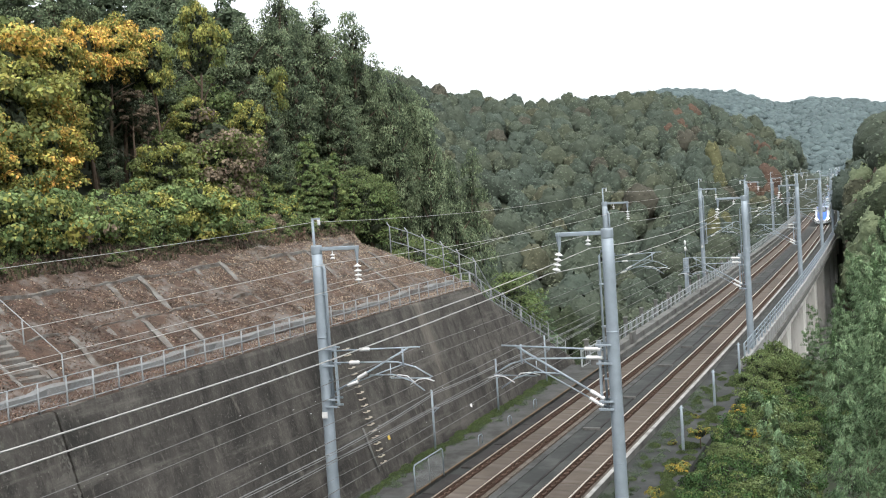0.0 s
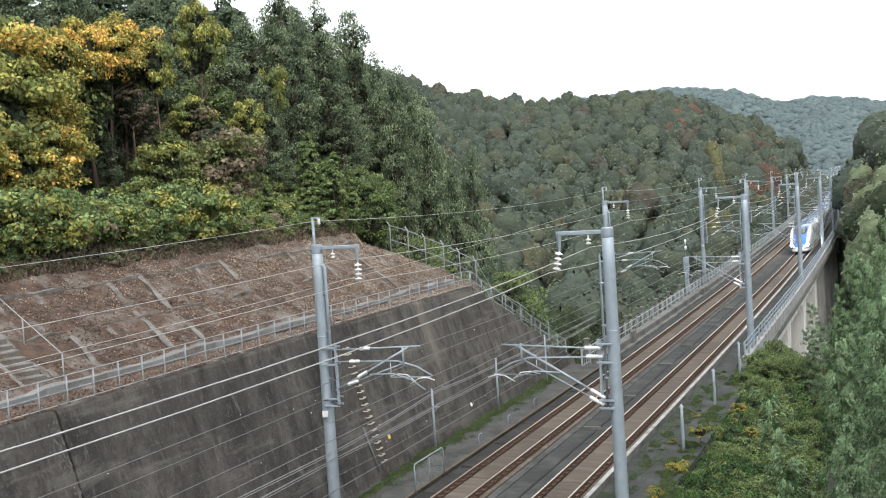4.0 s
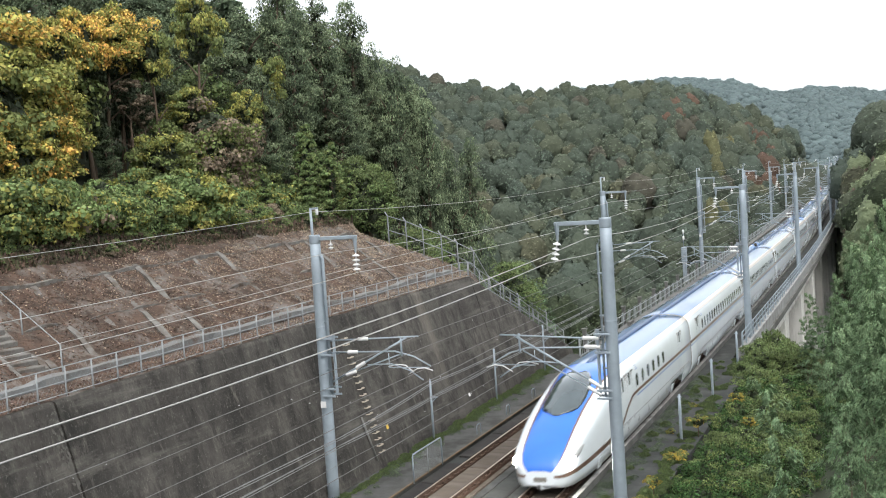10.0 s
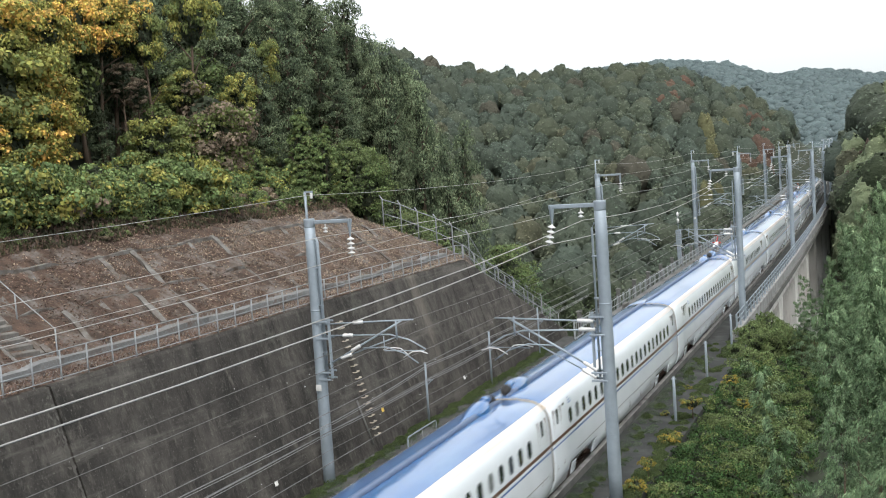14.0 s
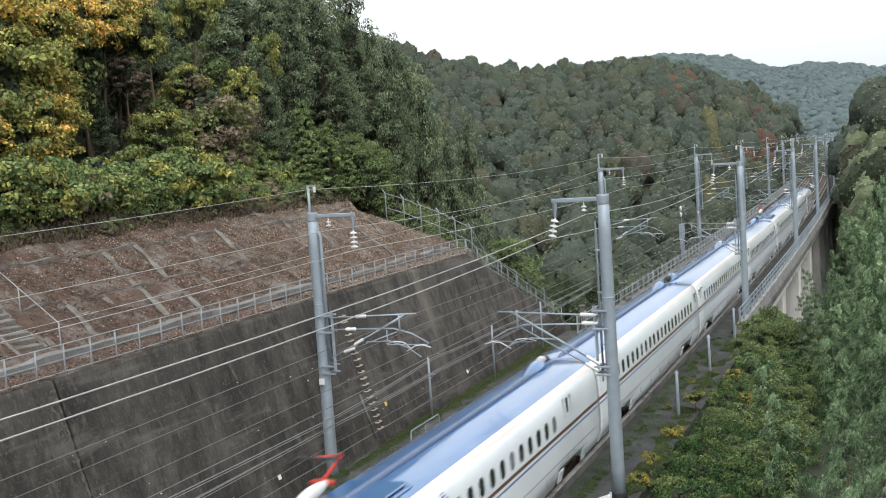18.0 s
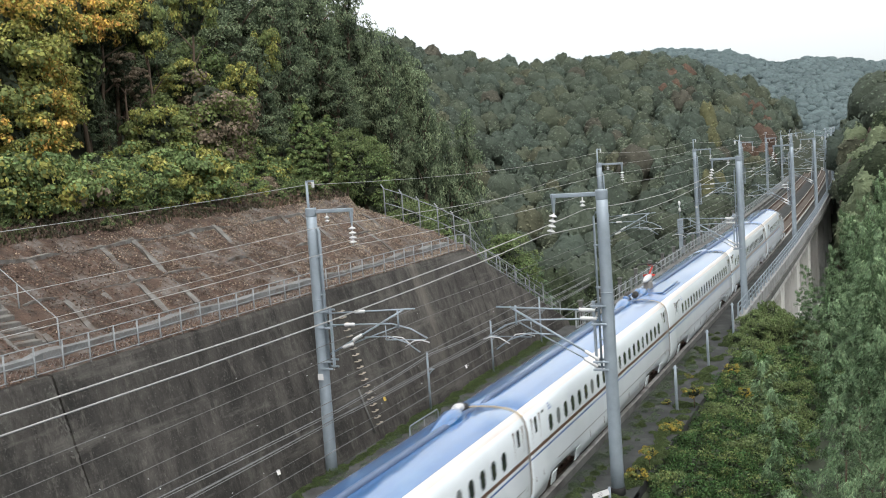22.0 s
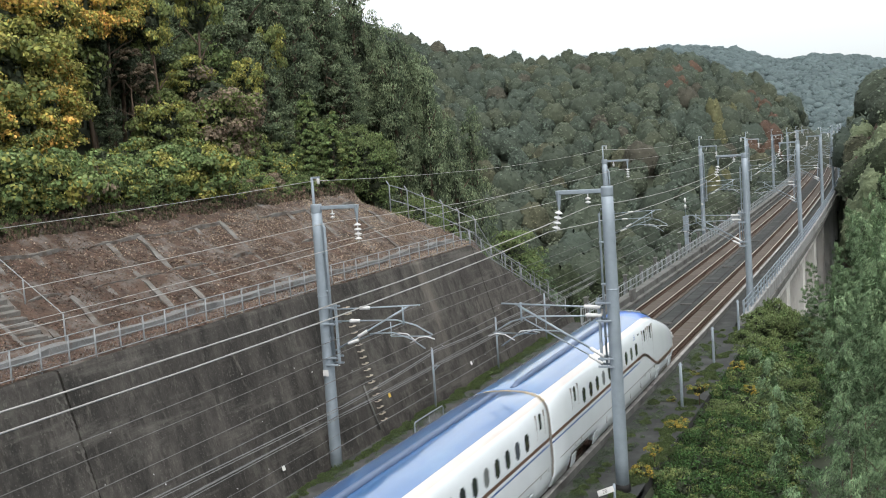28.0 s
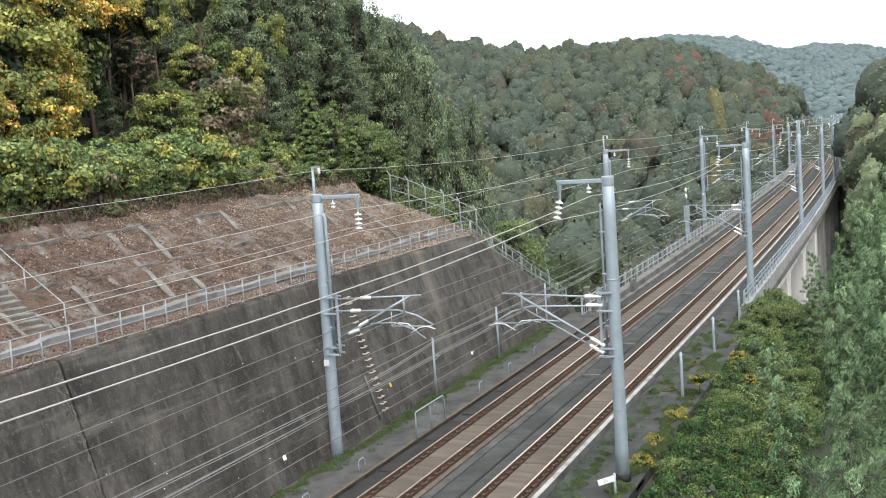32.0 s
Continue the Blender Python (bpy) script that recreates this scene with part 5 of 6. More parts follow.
def woods(name, label, colours, pts, R, Hc, leaves, size, hull_shade=0.6, rings=(19, 10), vary=0.42):
    """Many crowns in one object: domes of rounded lobes, coloured darker for shade, with ragged foliage about them."""
    variants = []
    nu, nv = rings
    for k in range(12):
        lobes = rng.normal(0, 1, (64, 3))
        lobes[:, 2] = np.abs(lobes[:, 2]) * 1.1 - 0.25
        lobes /= np.linalg.norm(lobes, axis=1, keepdims=True)
        reach = rng.uniform(0.5, 1.1, 64)
        wide = rng.uniform(0.2, 0.42, 64)
        el, az = np.meshgrid(np.linspace(-0.45, 1.5, nv), np.arange(nu) * 2 * math.pi / nu, indexing="ij")
        az = az + 0.5 * (np.arange(nv) % 2)[:, None] * 2 * math.pi / nu
        D = np.stack([np.cos(az) * np.cos(el), np.sin(az) * np.cos(el), np.sin(el)], 2).reshape(-1, 3)

        def swell(d):
            far = np.linalg.norm(d[:, None] - lobes[None], axis=2)
            return 0.7 + 0.32 * np.max(reach * np.sqrt(np.maximum(0.0, 1 - (far / wide) ** 2)), axis=1)
        V = D * swell(D)[:, None]
        q = np.arange(nu * nv).reshape(nv, nu)
        a, b, c, d = q[:-1], np.roll(q, -1, 1)[:-1], np.roll(q, -1, 1)[1:], q[1:]
        F = np.concatenate([np.stack([a, b, c], 2).reshape(-1, 3), np.stack([a, c, d], 2).reshape(-1, 3)])
        L = rng.normal(0, 1, (leaves, 3))
        L[:, 2] = np.abs(L[:, 2]) - 0.3
        L /= np.linalg.norm(L, axis=1, keepdims=True)
        near = lobes[np.argmin(np.linalg.norm(L[:, None] - lobes[None], axis=2), axis=1)]
        N = L * 0.5 + (L - near) * 1.2 + near * 0.3
        L = L * (swell(L) * rng.uniform(0.93, 1.04, leaves))[:, None]
        variants.append((V, F, L, N))
    VV, FF, IX, off = [], [], [], 0
    for i in range(len(pts)):
        V, F, L, N = variants[i % 12]
        s = rng.uniform(0.5, 1.0) + 0.55 * rng.uniform(0, 1) ** 3
        a = rng.uniform(0, 6.28)
        M = np.array([[math.cos(a), math.sin(a), 0], [-math.sin(a), math.cos(a), 0], [0, 0, 1]])
        S = np.array([R * s, R * s, Hc * s * rng.uniform(0.85, 1.2)])
        VV.append((V @ M) * S + pts[i])
        FF.append(F + off)
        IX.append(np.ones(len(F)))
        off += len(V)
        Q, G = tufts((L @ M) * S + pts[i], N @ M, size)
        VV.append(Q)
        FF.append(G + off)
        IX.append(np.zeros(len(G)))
        off += len(Q)
    ix = np.concatenate(IX)
    # leaf colours scaled down on the hull: painted shade behind the tufts
    hull = mat(name + "_mass", tuple(hull_shade * v for v in colours[0]), tuple(hull_shade * v for v in colours[1]), 0.85, 0, 1.1, 4.5, 1.0, None, 0.9, (1, 1, 1), 0.13, 0, 0, 0, 0.4, 0.5)
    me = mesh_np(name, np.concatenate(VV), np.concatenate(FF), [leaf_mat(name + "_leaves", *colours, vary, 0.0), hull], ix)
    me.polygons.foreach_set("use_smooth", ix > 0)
    return tagged(new(name, me), label, "woods", kind="stuff")


def polar(n, a0, a1, r0, r1, lift):
    a = np.radians(rng.uniform(a0, a1, n))
    r = np.sqrt(rng.uniform(r0 ** 2, r1 ** 2, n))
    x, y = EYE[0] + r * np.sin(a), EYE[1] + r * np.cos(a)
    keep = (np.abs(x + 0.928e-4 * np.maximum(0, y - 55.8) ** 2) > 9.5) | (y > 520)
    x, y = x[keep], y[keep]
    return np.stack([x, y, height(x, y) + lift], 1)


def spaced(tries, a0, a1, r0, r1, gap, lift):
    """Places at least a gap apart."""
    cells, out = {}, []
    for p in polar(tries, a0, a1, r0, r1, lift):
        k = (int(p[0] // gap), int(p[1] // gap))
        if all((p[0] - q[0]) ** 2 + (p[1] - q[1]) ** 2 > gap * gap for i in (-1, 0, 1) for j in (-1, 0, 1) for q in cells.get((k[0] + i, k[1] + j), ())):
            cells.setdefault(k, []).append(p)
            out.append(p)
    return np.array(out)


hill = spaced(9000, -36, -0.5, 105, 440, 4.2, 2.1)
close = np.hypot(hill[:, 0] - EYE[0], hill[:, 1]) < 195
sort = rng.choice(7, len(hill), p=(0.24, 0.22, 0.18, 0.22, 0.09, 0.03, 0.02))
WOODS = [((0.084, 0.105, 0.077), (0.062, 0.079, 0.057)), ((0.075, 0.097, 0.074), (0.056, 0.073, 0.055)), ((0.09, 0.11, 0.077), (0.067, 0.083, 0.058)), ((0.078, 0.102, 0.081), (0.058, 0.077, 0.06)),
         ((0.096, 0.112, 0.076), (0.072, 0.085, 0.057)), ((0.108, 0.114, 0.074), (0.082, 0.087, 0.056)), ((0.094, 0.092, 0.07), (0.071, 0.069, 0.053))]
for k, colours in enumerate(WOODS):
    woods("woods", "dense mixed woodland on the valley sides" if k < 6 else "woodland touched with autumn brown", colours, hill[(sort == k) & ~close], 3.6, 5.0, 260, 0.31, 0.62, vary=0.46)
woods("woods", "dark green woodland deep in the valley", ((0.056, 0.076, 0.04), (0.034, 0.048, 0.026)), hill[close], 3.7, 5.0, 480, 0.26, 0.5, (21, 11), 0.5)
woods("woods", "rust-brown autumn trees on the hill", ((0.14, 0.09, 0.064), (0.105, 0.07, 0.052)), np.concatenate([polar(7, -11.4, -10.2, 340, 385, 2.2), polar(11, -7.4, -6.3, 290, 370, 2.6), polar(4, -19, -17.5, 330, 390, 2.0)]), 3.4, 5.0, 170, 0.26)
woods("woods", "tall yellow-green trees standing out of the woodland", ((0.155, 0.158, 0.08), (0.118, 0.122, 0.063)), polar(9, -9.6, -8.2, 250, 330, 3.0), 2.6, 8.0, 170, 0.26)
# distance haze painted into the ridge's leaf colours: bluer and greyer
woods("woods", "far ridge woodland with distance haze put into its colour", ((0.09, 0.12, 0.124), (0.074, 0.1, 0.104)), spaced(22000, -16, 1, 640, 1640, 6.2, 4.0), 7.2, 5.2, 30, 0.8, 0.95, (9, 5), 0.35)
# saddle leaves paler and greyer: a milder haze mixed into their colour
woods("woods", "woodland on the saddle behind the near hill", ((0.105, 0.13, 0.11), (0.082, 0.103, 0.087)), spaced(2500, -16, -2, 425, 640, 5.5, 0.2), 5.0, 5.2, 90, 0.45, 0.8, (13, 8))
woods("woods", "dark woodland on the slope beside the viaduct", ((0.185, 0.225, 0.13), (0.135, 0.167, 0.098)), spaced(4000, -3.6, 6, 92, 330, 3.0, 0.3), 2.9, 4.4, 220, 0.25, 0.7, (17, 9))
woods("woods", "rust-tinged shrubs on the slope beside the viaduct", ((0.12, 0.085, 0.068), (0.09, 0.066, 0.054)), spaced(90, -3.2, 0.5, 120, 230, 5.0, 0.9), 2.0, 3.0, 160, 0.2)


# ---- train ----
M_IVORY = mat("ivory_white_paint", (0.68, 0.73, 0.77), (0.62, 0.67, 0.71), 0.25, 0, 0.7, 30, 0.0, None, 0.6, (1, 1, 1), 0, 0, 0.6)
M_BLUE = mat("sky_blue_paint", (0.01, 0.13, 0.6), (0.009, 0.11, 0.52), 0.28, 0, 0.7, 30, 0.0, None, 0.6, (1, 1, 1), 0, 0, 0.6)
M_ROOF = mat("blue_roof_paint", (0.008, 0.09, 0.27), (0.006, 0.075, 0.23), 0.3, 0, 0.7, 30, 0.0, (0.035, 0.125, 0.28), 0.8, (1, 0.25, 1), 0, 0, 1.0, coat_ior=2.5, sheen=0.1)
M_COPPER = mat("copper_paint", (0.19, 0.115, 0.085), (0.14, 0.088, 0.066), 0.35, 0.3, 0.7, 30, 0.0)
M_BLUSH = mat("pale_copper_shoulder_paint", (0.58, 0.53, 0.5), (0.52, 0.47, 0.44), 0.3, 0.1, 0.7, 30, 0.0, None, 0.6, (1, 1, 1), 0, 0, 0.6)
M_NAVY = mat("deep_blue_stripe", (0.03, 0.09, 0.27), (0.025, 0.07, 0.22), 0.3, 0, 0.7, 30, 0.0)
M_GLASS = mat("tinted_window_glass", (0.03, 0.035, 0.04), (0.02, 0.022, 0.026), 0.06, 0, 1, 30, 0.0, None, 0.6, (1, 1, 1), 0, 0, 0.3)
M_BLIND = mat("glass_over_drawn_blind", (0.17, 0.185, 0.19), (0.13, 0.14, 0.145), 0.08, 0, 1, 30, 0.0, None, 0.6, (1, 1, 1), 0, 0, 0.3)
M_RUBBER = mat("grey_gangway_rubber", (0.22, 0.21, 0.19), (0.16, 0.15, 0.14), 0.8, 0, 3, 40, 0.1)
M_HOOD = mat("tan_gangway_hood", (0.33, 0.27, 0.17), (0.24, 0.2, 0.13), 0.75, 0, 3, 40, 0.1)
M_DUCT = mat("blue_grey_duct_paint", (0.085, 0.12, 0.2), (0.065, 0.095, 0.165), 0.45, 0, 1, 30, 0.0)
M_UNDER = mat("sooty_underframe", (0.05, 0.05, 0.05), (0.03, 0.03, 0.03), 0.8, 0.2, 3, 40, 0.1)
M_BOGIE = mat("rust_dusted_bogie_steel", (0.075, 0.045, 0.035), (0.045, 0.03, 0.025), 0.85, 0.1, 3, 40, 0.1)
M_LAMP = glow("headlamp_glow", (1.0, 0.97, 0.88), 160.0)
HW, HT, BOT = 1.69, 3.9, 0.16
# half section from the skirt to the roof's middle: share of the half width, height
SEC = [(0.86, 0.16), (0.97, 0.6), (0.985, 0.92), (0.99, 1.03), (1.0, 1.2), (1.0, 1.85), (1.0, 1.92), (1.0, 2.03), (1.0, 2.17), (0.995, 2.6), (0.985, 3.0), (0.955, 3.3), (0.9, 3.5), (0.8, 3.66), (0.765, 3.69), (0.66, 3.77), (0.5, 3.84), (0.28, 3.885), (0.0, 3.9)]
BELT, EDGE = 4, 14


def skin_loft(bm, rings, paint, closed=True):
    """Bodies from half sections, each a station y and points from the skirt to the ridge. paint(i, j) gives a face's material."""
    made = []
    for y, half in rings:
        made.append([bm.verts.new((a, y, z)) for a, z in half] + [bm.verts.new((-a, y, z)) for a, z in half[-2::-1]])
    n = len(made[0])
    for i, (p, q) in enumerate(zip(made, made[1:])):
        for j in range(n):
            f = bm.faces.new((p[j], p[(j + 1) % n], q[(j + 1) % n], q[j]))
            f.smooth = j != n - 1
            f.material_index = paint(i, min(j, n - 2 - j) if j < n - 1 else 0)
    if closed:
        bm.faces.new(made[0])
        bm.faces.new(made[-1][::-1])
    bmesh.ops.recalc_face_normals(bm, faces=bm.faces)
    return bm


def plain_half(w=HW, top=HT, bot=BOT):
    half = []
    for k, (a, z) in enumerate(SEC):
        zz = BOT + (z - BOT) / (HT - BOT) * (top - BOT)
        half.append((a * w, zz if k > 3 else bot + (z - BOT) / (1.2 - BOT) * (1.2 - bot)))
    return half


# the nose, by the distance from its tip: half width, lower edge, belt, edge of the blue hood and its height, ridge
NOSE_S = [0.0, 0.06, 0.18, 0.5, 1.0, 2.0, 3.0, 4.0, 5.0, 6.0, 7.0, 8.0, 9.2]
NOSE_W = [0.62, 0.84, 1.0, 1.18, 1.33, 1.48, 1.57, 1.62, 1.65, 1.67, 1.68, 1.69, 1.69]
NOSE_B = [0.42, 0.34, 0.28, 0.24, 0.2, 0.18, 0.16, 0.16, 0.16, 0.16, 0.16, 0.16, 0.16]
NOSE_L = [0.82, 0.83, 0.85, 0.88, 0.92, 0.98, 1.03, 1.07, 1.1, 1.13, 1.16, 1.18, 1.2]
NOSE_H = [0.5, 0.64, 0.74, 0.84, 0.89, 0.92, 0.94, 0.96, 1.0, 1.06, 1.14, 1.22, 1.293]
NOSE_E = [0.95, 1.12, 1.26, 1.5, 1.78, 2.24, 2.6, 2.9, 3.16, 3.36, 3.52, 3.63, 3.69]
NOSE_C = [1.0, 1.19, 1.35, 1.61, 1.9, 2.37, 2.76, 3.15, 3.52, 3.76, 3.86, 3.89, 3.9]
TIP, NOSE_N = 0.9, 9.2


def nose_half(s):
    w, b, belt, wh, ze, zc = (float(np.interp(s, NOSE_S, v)) for v in (NOSE_W, NOSE_B, NOSE_L, NOSE_H, NOSE_E, NOSE_C))
    half = []
    for k, (a, z) in enumerate(SEC):
        if k < BELT:
            half.append((a * w, b + (z - BOT) / (1.2 - BOT) * (belt - b)))
        elif k <= EDGE:
            f = max(0.0, (a - 0.765) / 0.235)
            half.append((wh + f * (w - wh), belt + (z - 1.2) / 2.49 * (ze - belt)))
        else:
            half.append((a / 0.765 * wh, ze + (z - 3.69) / 0.21 * (zc - ze)))
    return half


def nose_top(s, x):
    """Height of the hood at this distance from the tip."""
    half = nose_half(s)[:EDGE - 1:-1]
    return float(np.interp(abs(x), [p[0] for p in half], [p[1] for p in half]))


def nose_side(s, z):
    """Half width of the nose at this height, on the flank."""
    half = nose_half(s)[:EDGE + 1]
    return float(np.interp(z, [p[1] for p in half], [p[0] for p in half]))


PAINTS = [M_IVORY, M_BLUE, M_COPPER, M_ROOF, M_NAVY, M_BLUSH]


def side_paint(j):
    return 4 if j == 5 else (2 if j == 7 else (3 if j >= 14 else (5 if j in (12, 13) else 0)))


def bogie(car, y):
    bm = bmesh.new()
    box(bm, (-1.2, y - 1.7, 0.28), (1.2, y + 1.7, 0.62), 0.05)
    for s in (-1, 1):
        box(bm, (s * 1.0, y - 1.6, 0.34), (s * 1.3, y + 1.6, 0.56), 0.05)
        for d in (-1.25, 1.25):
            box(bm, (s * 1.02, y + d - 0.2, 0.24), (s * 1.36, y + d + 0.2, 0.62), 0.06)
    b = part("bogie", bm, M_BOGIE, car)
    for dy in (-1.25, 1.25):
        bm = bmesh.new()
        for s in (-1, 1):
            lathe(bm, (s * 0.68, y + dy, 0.43), (s * 0.82, y + dy, 0.43), [0.43, 0.43, 0.41], 16)
        tube(bm, [(-0.8, y + dy, 0.43), (0.8, y + dy, 0.43)], 0.08, 8)
        part("wheelset", bm, M_UNDER, b)


WIN = {}


def window(car, x, y, z, w, h, blind=False):
    s = 1 if x > 0 else -1
    key = (w, h, blind)
    if key not in WIN:
        bm = bmesh.new()
        box(bm, (-0.02, -w / 2, -h / 2), (0.012, w / 2, h / 2))
        bmesh.ops.bevel(bm, geom=[e for e in bm.edges if abs(e.verts[0].co.x - e.verts[1].co.x) > 0.02], offset=min(w, h) * 0.22, segments=3, affect="EDGES")
        WIN[key] = part("window", bm, M_BLIND if blind else M_GLASS, car)
        o = WIN[key]
    else:
        o = shared("window", WIN[key], car)
    o.matrix_basis = pose(x, y, z, 0, 0, 0 if s > 0 else 180)


def details(car, y0, y1, windows, doors, emblem, bogies):
    for s in (-1, 1):
        for k, y in enumerate(windows):
            window(car, s * HW * 0.9945, y, 2.62, 0.42, 0.62, (k * 7 + 3) % 5 == 0)
        for d in doors:
            bm = bmesh.new()
            for a, b in (((d - 0.46, 0.95), (d - 0.445, 3.3)), ((d + 0.445, 0.95), (d + 0.46, 3.3))):
                box(bm, (s * HW * 0.95, a[0], a[1]), (s * (HW - 0.004), b[0], b[1]))
            part("door", bm, M_RUBBER, car)
            window(car, s * HW * 0.986, d, 2.9, 0.22, 0.74)
    for y in bogies:
        bogie(car, y)
        for s in (-1, 1):
            for d in (-1.62, 1.62):
                bm = bmesh.new()
                box(bm, (-0.02, -0.28, -0.26), (0.02, 0.28, 0.26), 0.015)
                part("skirt_flap", bm, M_IVORY, car).matrix_basis = pose(s * HW * 0.938, y + d, 0.47, 0, 14 * s, 0)
    for s in (-1, 1):
        bm = bmesh.new()
        box(bm, (s * (HW * 0.955), emblem - 0.95, 3.18), (s * (HW * 0.955 + 0.03), emblem - 0.75, 3.28), 0.008)
        part("display_panel", bm, M_GLASS, car)
        bm = bmesh.new()
        for k, w in enumerate((0.4, 0.3, 0.18)):
            box(bm, (s * HW * 0.95, emblem - w / 2 - 0.05 * k, 3.12 + 0.1 * k), (s * (HW * (0.975 - 0.012 * k) + 0.006), emblem + w / 2 - 0.05 * k, 3.17 + 0.1 * k))
        part("side_emblem", bm, M_NAVY, car)
        bm = bmesh.new()
        n_ = int((bogies[1] - bogies[0] - 4.6) / 2.2)
        for k in range(n_):
            y = bogies[0] + 2.3 + (k + 0.5) * (bogies[1] - bogies[0] - 4.6) / n_
            box(bm, (s * HW * 0.95, y - 0.012, 0.6), (s * (HW * 0.986), y + 0.012, 1.0))
        box(bm, (s * HW * 0.97, bogies[0] - 1.2, 1.08), (s * (HW + 0.002), y1 - 0.5, 1.1))
        part("hatch_seam", bm, M_RUBBER, car)
    bm = bmesh.new()
    box(bm, (-1.25, bogies[0] + 2.2, 0.25), (1.25, bogies[1] - 2.2, 0.9), 0.05)
    part("equipment_box", bm, M_UNDER, car)
    # duct along the roof's middle
    bm = bmesh.new()
    ya, yb = (9.6, 25.6) if y0 > 0 else (-12.1, 12.1)
    tube(bm, [(-0.12, ya, 3.82), (-0.12, ya + 0.7, 3.93), (-0.12, yb - 0.7, 3.93), (-0.12, yb, 3.82)], 0.12, 8)
    part("roof_duct", bm, M_DUCT, car)


def gangway(car, a, b):
    bm = bmesh.new()
    skin_loft(bm, [(a, plain_half(HW * 0.985, HT - 0.02, BOT + 0.15)), (b, plain_half(HW * 0.985, HT - 0.02, BOT + 0.15))], lambda i, j: 1 if j > 11 else 0)
    part("gangway", bm, [M_RUBBER, M_HOOD], car)


def middle_car(front, back):
    """Origin at the middle of the car, front towards -y. front and back: the way to the door and to the first window at each end."""
    car = thing("train_car", "ivory train car with blue roof and copper and blue stripes", "train car", "cars of the train")
    bm = bmesh.new()
    full, cut = plain_half(), plain_half(bot=0.55)
    end = plain_half(HW * 0.985, HT - 0.03)
    rings = [(-12.42, end), (-12.3, full), (-10.5, full), (-10.25, cut), (-6.3, cut), (-6.05, full), (0, full)]
    skin_loft(bm, rings + [(-y, h) for y, h in rings[-2::-1]], lambda i, j: side_paint(j))
    part("body", bm, PAINTS, car)
    first, last = -12.5 + front[1], 12.5 - back[1]
    n = round((last - first) / 1.0)
    details(car, -12.2, 12.2, [first + (last - first) * k / n for k in range(n + 1)], (-12.5 + front[0], 12.5 - back[0]), first + 0.1, (-8.2, 8.2))
    for e in (-1, 1):
        gangway(car, 12.42 * e, 12.52 * e)
    return car


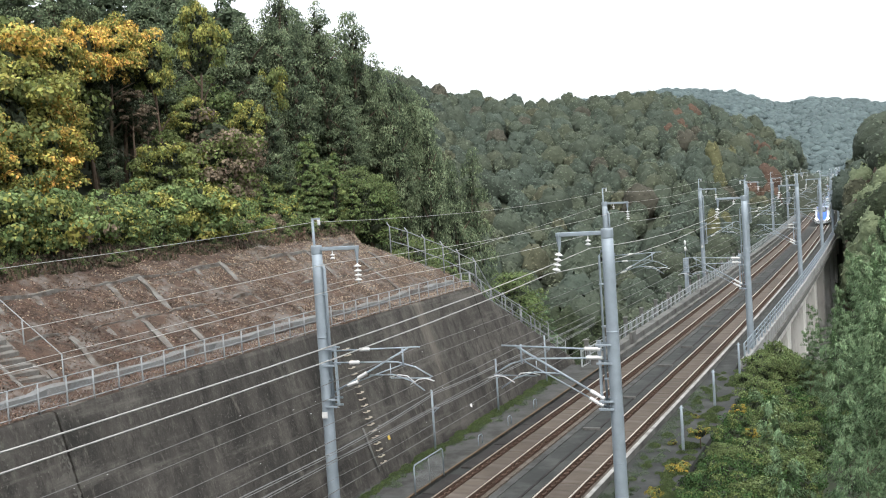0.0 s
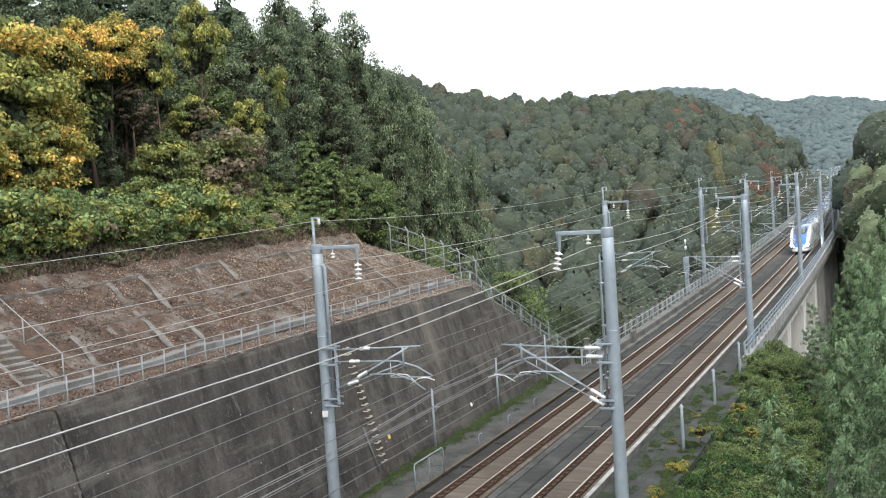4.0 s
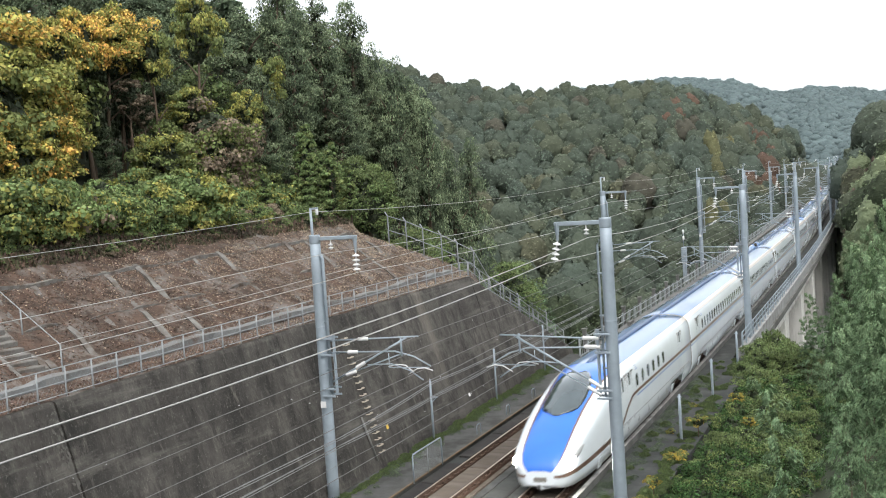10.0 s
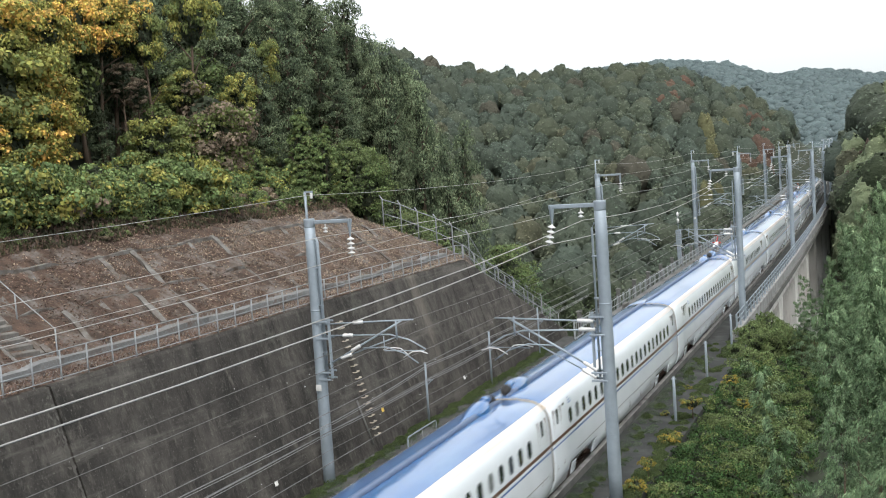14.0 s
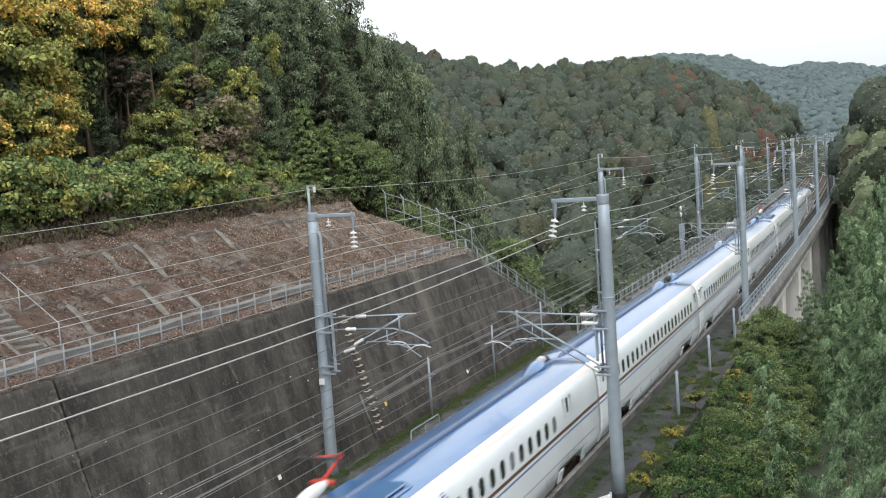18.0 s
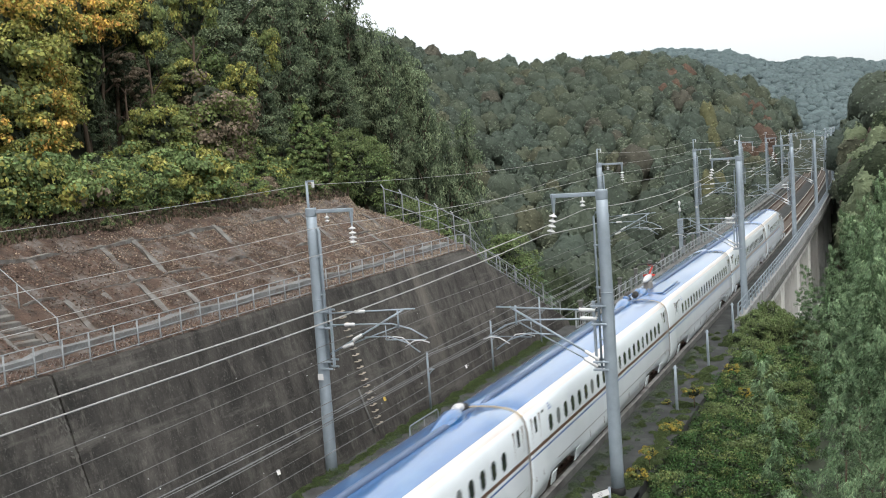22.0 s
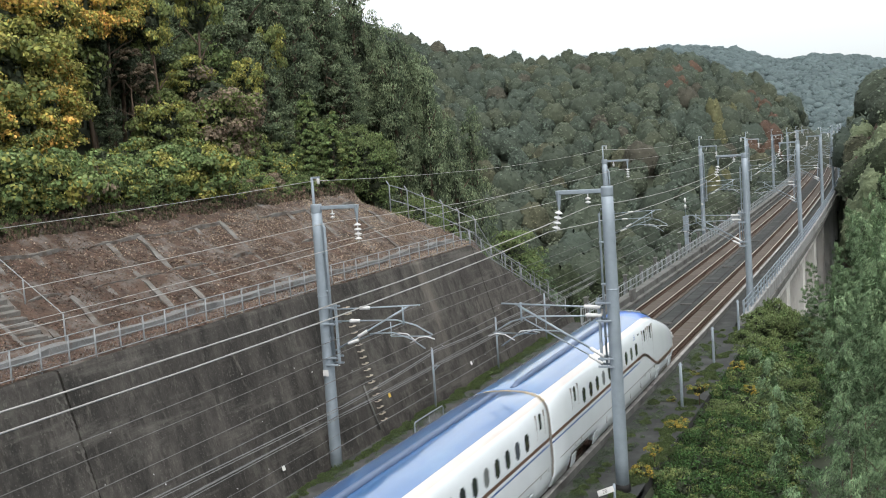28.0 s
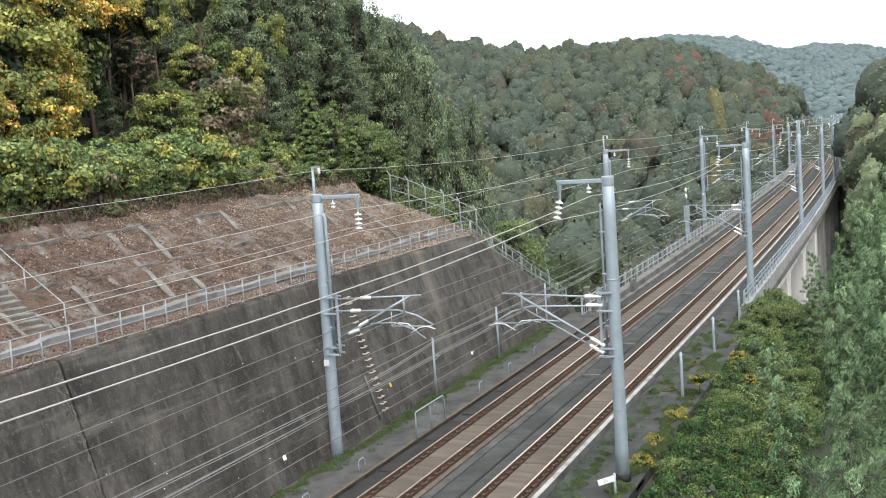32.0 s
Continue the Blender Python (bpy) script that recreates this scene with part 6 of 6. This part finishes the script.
def end_car(windows, lamps, label):
    """Nose towards -y, at y = 0; the back at 26."""
    car = thing("train_car", label, "train car", "cars of the train")
    full, cut = plain_half(), plain_half(bot=0.55)
    ss = [0.0, 0.06, 0.18, 0.34, 0.5, 0.75, 1.0, 1.5, 2.0, 2.5, 3.0, 3.5, 4.0, 4.5, 5.0, 5.5, 6.0, 6.5, 7.0, 7.5, 8.0, 8.6, 9.2]
    rings = [(TIP + s, nose_half(s)) for s in ss] + [(11.5, full), (15, full), (19.5, full), (19.75, cut), (23.7, cut), (23.95, full), (25.8, full), (25.92, plain_half(HW * 0.985, HT - 0.03))]

    def paint(i, j):
        y = rings[i][0]
        if y < 8.4:
            return 1 if j >= EDGE else (2 if j == EDGE - 1 else (2 if j in (2, 3) and y < 7.0 else 0))
        if y < 11:
            return (1 if y < 9 else 3) if j >= EDGE else (5 if j == EDGE - 1 else 0)
        return side_paint(j)
    bm = bmesh.new()
    skin_loft(bm, rings, paint)
    part("body", bm, PAINTS, car)
    details(car, 0.6, 25.7, windows, (8.9, 10.2, 22.7), windows[0] + 0.1, (6.0, 21.7))
    # windscreen over the hood
    bm = bmesh.new()
    rows_ = []
    for s, w in ((2.72, 0.45), (2.82, 0.66), (3.15, 0.82), (3.6, 0.89), (4.2, 0.92), (4.8, 0.91), (5.4, 0.85), (5.95, 0.72), (6.35, 0.52), (6.55, 0.28)):
        row = []
        for u in (-1, -0.8, -0.55, -0.28, 0, 0.28, 0.55, 0.8, 1):
            q = s + 0.3 * u * u
            row.append(bm.verts.new((w * u, TIP + q, nose_top(q, w * u) + 0.025 + 0.12 * (1 - u * u) * math.sin(math.pi * (s - 2.7) / 3.9))))
        rows_.append(row)
    for p, q in zip(rows_, rows_[1:]):
        for j in range(8):
            bm.faces.new((p[j], p[j + 1], q[j + 1], q[j])).smooth = True
    bmesh.ops.recalc_face_normals(bm, faces=bm.faces)
    bmesh.ops.solidify(bm, geom=bm.faces[:], thickness=0.03)
    part("windscreen", bm, M_SCREEN, car)
    for s in (-1, 1):
        # copper stripe sweeping down from the side to the nose
        bm = bmesh.new()
        band = []
        for k in range(17):
            q = k / 16
            y, z = 6.6 + 5.2 * q, 1.0 + 1.1 * smooth(0.12, 0.85, q)
            y, z = float(y), float(z)
            o = 0.008 + max(nose_side(min(y - TIP, NOSE_N), z), 0)
            band.append([bm.verts.new((s * o, y - 0.05, z + 0.06)), bm.verts.new((s * o, y + 0.05, z - 0.07))])
        for p, q in zip(band, band[1:]):
            bm.faces.new((p[0], p[1], q[1], q[0]))
        bmesh.ops.solidify(bm, geom=bm.faces[:], thickness=0.012)
        part("curved_stripe", bm, M_COPPER, car)
        # lamp cluster set in the wing of the nose
        bm = bmesh.new()
        rows_ = []
        for k in range(7):
            d = 0.55 + 0.2 * k
            half = nose_half(d)
            za, zb = half[5][1], half[12][1]
            mid, hgt = 0.52, 0.26 * math.sin(math.pi * (k + 0.6) / 7.2)
            row = []
            for v in (-1, -0.4, 0.4, 1):
                z = za + (zb - za) * (mid + hgt * v)
                row.append(bm.verts.new((s * (nose_side(d, z) + 0.015 + 0.02 * (1 - v * v)), TIP + d - 0.03, z + 0.012)))
            rows_.append(row)
        for p, q in zip(rows_, rows_[1:]):
            for j in range(3):
                bm.faces.new((p[j], p[j + 1], q[j + 1], q[j])).smooth = True
        bmesh.ops.recalc_face_normals(bm, faces=bm.faces)
        bmesh.ops.solidify(bm, geom=bm.faces[:], thickness=0.02)
        housing = part("lamp_cover", bm, M_PORC, car, "clear white lamp cover on the nose")
        bm = bmesh.new()
        for k in range(2):
            d = 0.5 + 0.2 * k
            half = nose_half(d)
            z = half[5][1] + 0.5 * (half[12][1] - half[5][1])
            x = nose_side(d, z) - 0.03
            lathe(bm, (s * x, TIP + d + 0.1, z), (s * x, TIP + d - 0.13, z), [0.05, 0.11, 0.125, 0.11, 0.06], 12)
        part("headlamp", bm, lamps, housing)
    # dark coupler cover and plough under the tip
    bm = bmesh.new()
    box(bm, (-0.32, TIP - 0.02, 0.5), (0.32, TIP + 0.3, 0.78), 0.06)
    part("coupler_cover", bm, M_RUBBER, car)
    bm = bmesh.new()
    for s in (-1, 1):
        q = [(0, TIP + 0.05, 0.2), (s * 1.05, TIP + 1.1, 0.2), (s * 1.1, TIP + 1.2, 0.42), (0, TIP - 0.04, 0.46)]
        bm.faces.new([bm.verts.new(p) for p in (q if s > 0 else q[::-1])])
    bmesh.ops.recalc_face_normals(bm, faces=bm.faces)
    bmesh.ops.solidify(bm, geom=bm.faces[:], thickness=0.06)
    part("plough", bm, M_IVORY, car)
    gangway(car, 25.92, 26.02)
    return car


M_SCREEN = mat("tinted_windscreen", (0.045, 0.062, 0.07), (0.03, 0.042, 0.048), 0.06, 0, 1, 30, 0.0, None, 0.6, (1, 1, 1), 0, 0, 0.8)
lead = end_car([11.7 + 1.25 * k for k in range(6)], M_LAMP, "streamlined ivory driving car with blue nose and lit headlamps")
tail = end_car([12.1 + 1.04 * k for k in range(10)], M_PORC, "streamlined ivory driving car at the end of the train")
plain = middle_car((0.9, 2.6), (1.0, 2.6))
paired = middle_car((2.6, 4.4), (1.0, 2.6))
wide = middle_car((3.6, 8.0), (4.6, 6.4))
cars = [paired, plain, copy_thing(plain, Matrix()), copy_thing(paired, Matrix()), wide, copy_thing(plain, Matrix()), copy_thing(plain, Matrix()), copy_thing(plain, Matrix()), copy_thing(paired, Matrix()), copy_thing(plain, Matrix())]


# pantographs and roof equipment
M_RED = mat("red_arm_paint", (0.42, 0.05, 0.04), (0.3, 0.04, 0.03), 0.5)


def pantograph(car, y):
    """Insulator cover, bent red arm and collector head over a dark well in the roof."""
    bm = bmesh.new()
    for s in (-1, 1):
        box(bm, (s * 0.95, y - 1.3, 3.7), (s * 1.1, y + 3.6, 3.86), 0.04)
    box(bm, (-0.95, y - 1.3, 3.86), (0.95, y + 3.6, 3.945), 0.03)
    base = part("pantograph_well", bm, M_ROOF, car)
    bm = bmesh.new()
    box(bm, (-0.42, y - 0.1, 3.93), (0.0, y + 0.75, 4.45), 0.08)
    part("insulator_post", bm, M_RUBBER, base)
    bm = bmesh.new()
    lathe(bm, (-0.25, y - 0.75, 4.52), (-0.12, y + 1.05, 4.72), [0.03, 0.1, 0.15, 0.18, 0.2, 0.2, 0.18, 0.15, 0.1, 0.03], 14)
    part("insulator_cover", bm, M_PORC, base)
    bm = bmesh.new()
    lathe(bm, (-0.62, y + 0.95, 4.7), (0.12, y + 0.95, 4.7), [0.06, 0.1, 0.1, 0.06], 10)
    tube(bm, [(-0.25, y + 0.9, 4.72), (-0.25, y + 2.1, 5.12)], 0.06, 8)
    part("lower_arm", bm, M_RED, base)
    bm = bmesh.new()
    tube(bm, [(-0.25, y + 2.1, 5.12), (-0.25, y + 0.75, 5.42)], 0.055, 8)
    part("upper_arm", bm, M_RED, base)
    bm = bmesh.new()
    tube(bm, [(-1.05, y + 0.75, 5.22), (-0.8, y + 0.75, 5.42), (0.3, y + 0.75, 5.42), (0.55, y + 0.75, 5.22)], 0.045, 6)
    part("collector_head", bm, M_UNDER, base)


def fairing(car, y, turn, cap):
    """Raised cable fairing that ends by the gangway."""
    bm = bmesh.new()
    lathe(bm, (-0.3, y, 3.9), (-0.3, y + 3.2 * turn, 3.82), [0.05, 0.34, 0.42, 0.38, 0.28, 0.16, 0.03], 12)
    f = part("roof_fairing", bm, M_ROOF, car)
    bm = bmesh.new()
    lathe(bm, (-0.3, y - 0.45 * turn, 4.0), (-0.3, y + 0.05 * turn, 4.1), [0.1, 0.18, 0.2, 0.16], 10)
    part("cable_head", bm, M_UNDER, f)
    bm = bmesh.new()
    lathe(bm, (-0.3, y - 0.1 * turn, 4.12), (-0.3, y + 0.65 * turn, 4.22), [0.08, 0.14, 0.16, 0.16, 0.12], 12)
    part("cable_cap", bm, cap, f)


for k in (4, 8):
    pantograph(cars[k], -8.9)
for k in (1, 3, 4, 5, 6, 7):
    fairing(cars[k], 11.4, -1, M_PORC if k in (4, 6) else M_ROOF)
for k in (2, 4, 6, 8):
    fairing(cars[k], -11.6, 1, M_ROOF)


def nose_y(t):
    """The place of the train's front along the line."""
    u = t - 15.0
    return -55.83 - 17.76 * u + 0.2962 * u ** 2 + 0.000975 * u ** 3 - 0.000301 * u ** 4 + 0.0000108 * u ** 5


def on_track(y, turn=0):
    return pose(2.2 + xc(y), y, 0, 0, 0, heading(y)) @ pose(0, 0, 0, 0, -1.5) @ pose(0, 0, 0, 0, 0, turn)


def motions():
    times = [i * 0.5 for i in range(65)]
    walk(lead, [(t, on_track(nose_y(t))) for t in times])
    for k, c in enumerate(cars):
        walk(c, [(t, on_track(nose_y(t) + 26.02 + 12.52 + 25.04 * k)) for t in times])
    walk(tail, [(t, on_track(nose_y(t) + 26.02 * 2 + 250.4, 180)) for t in times])


motions()
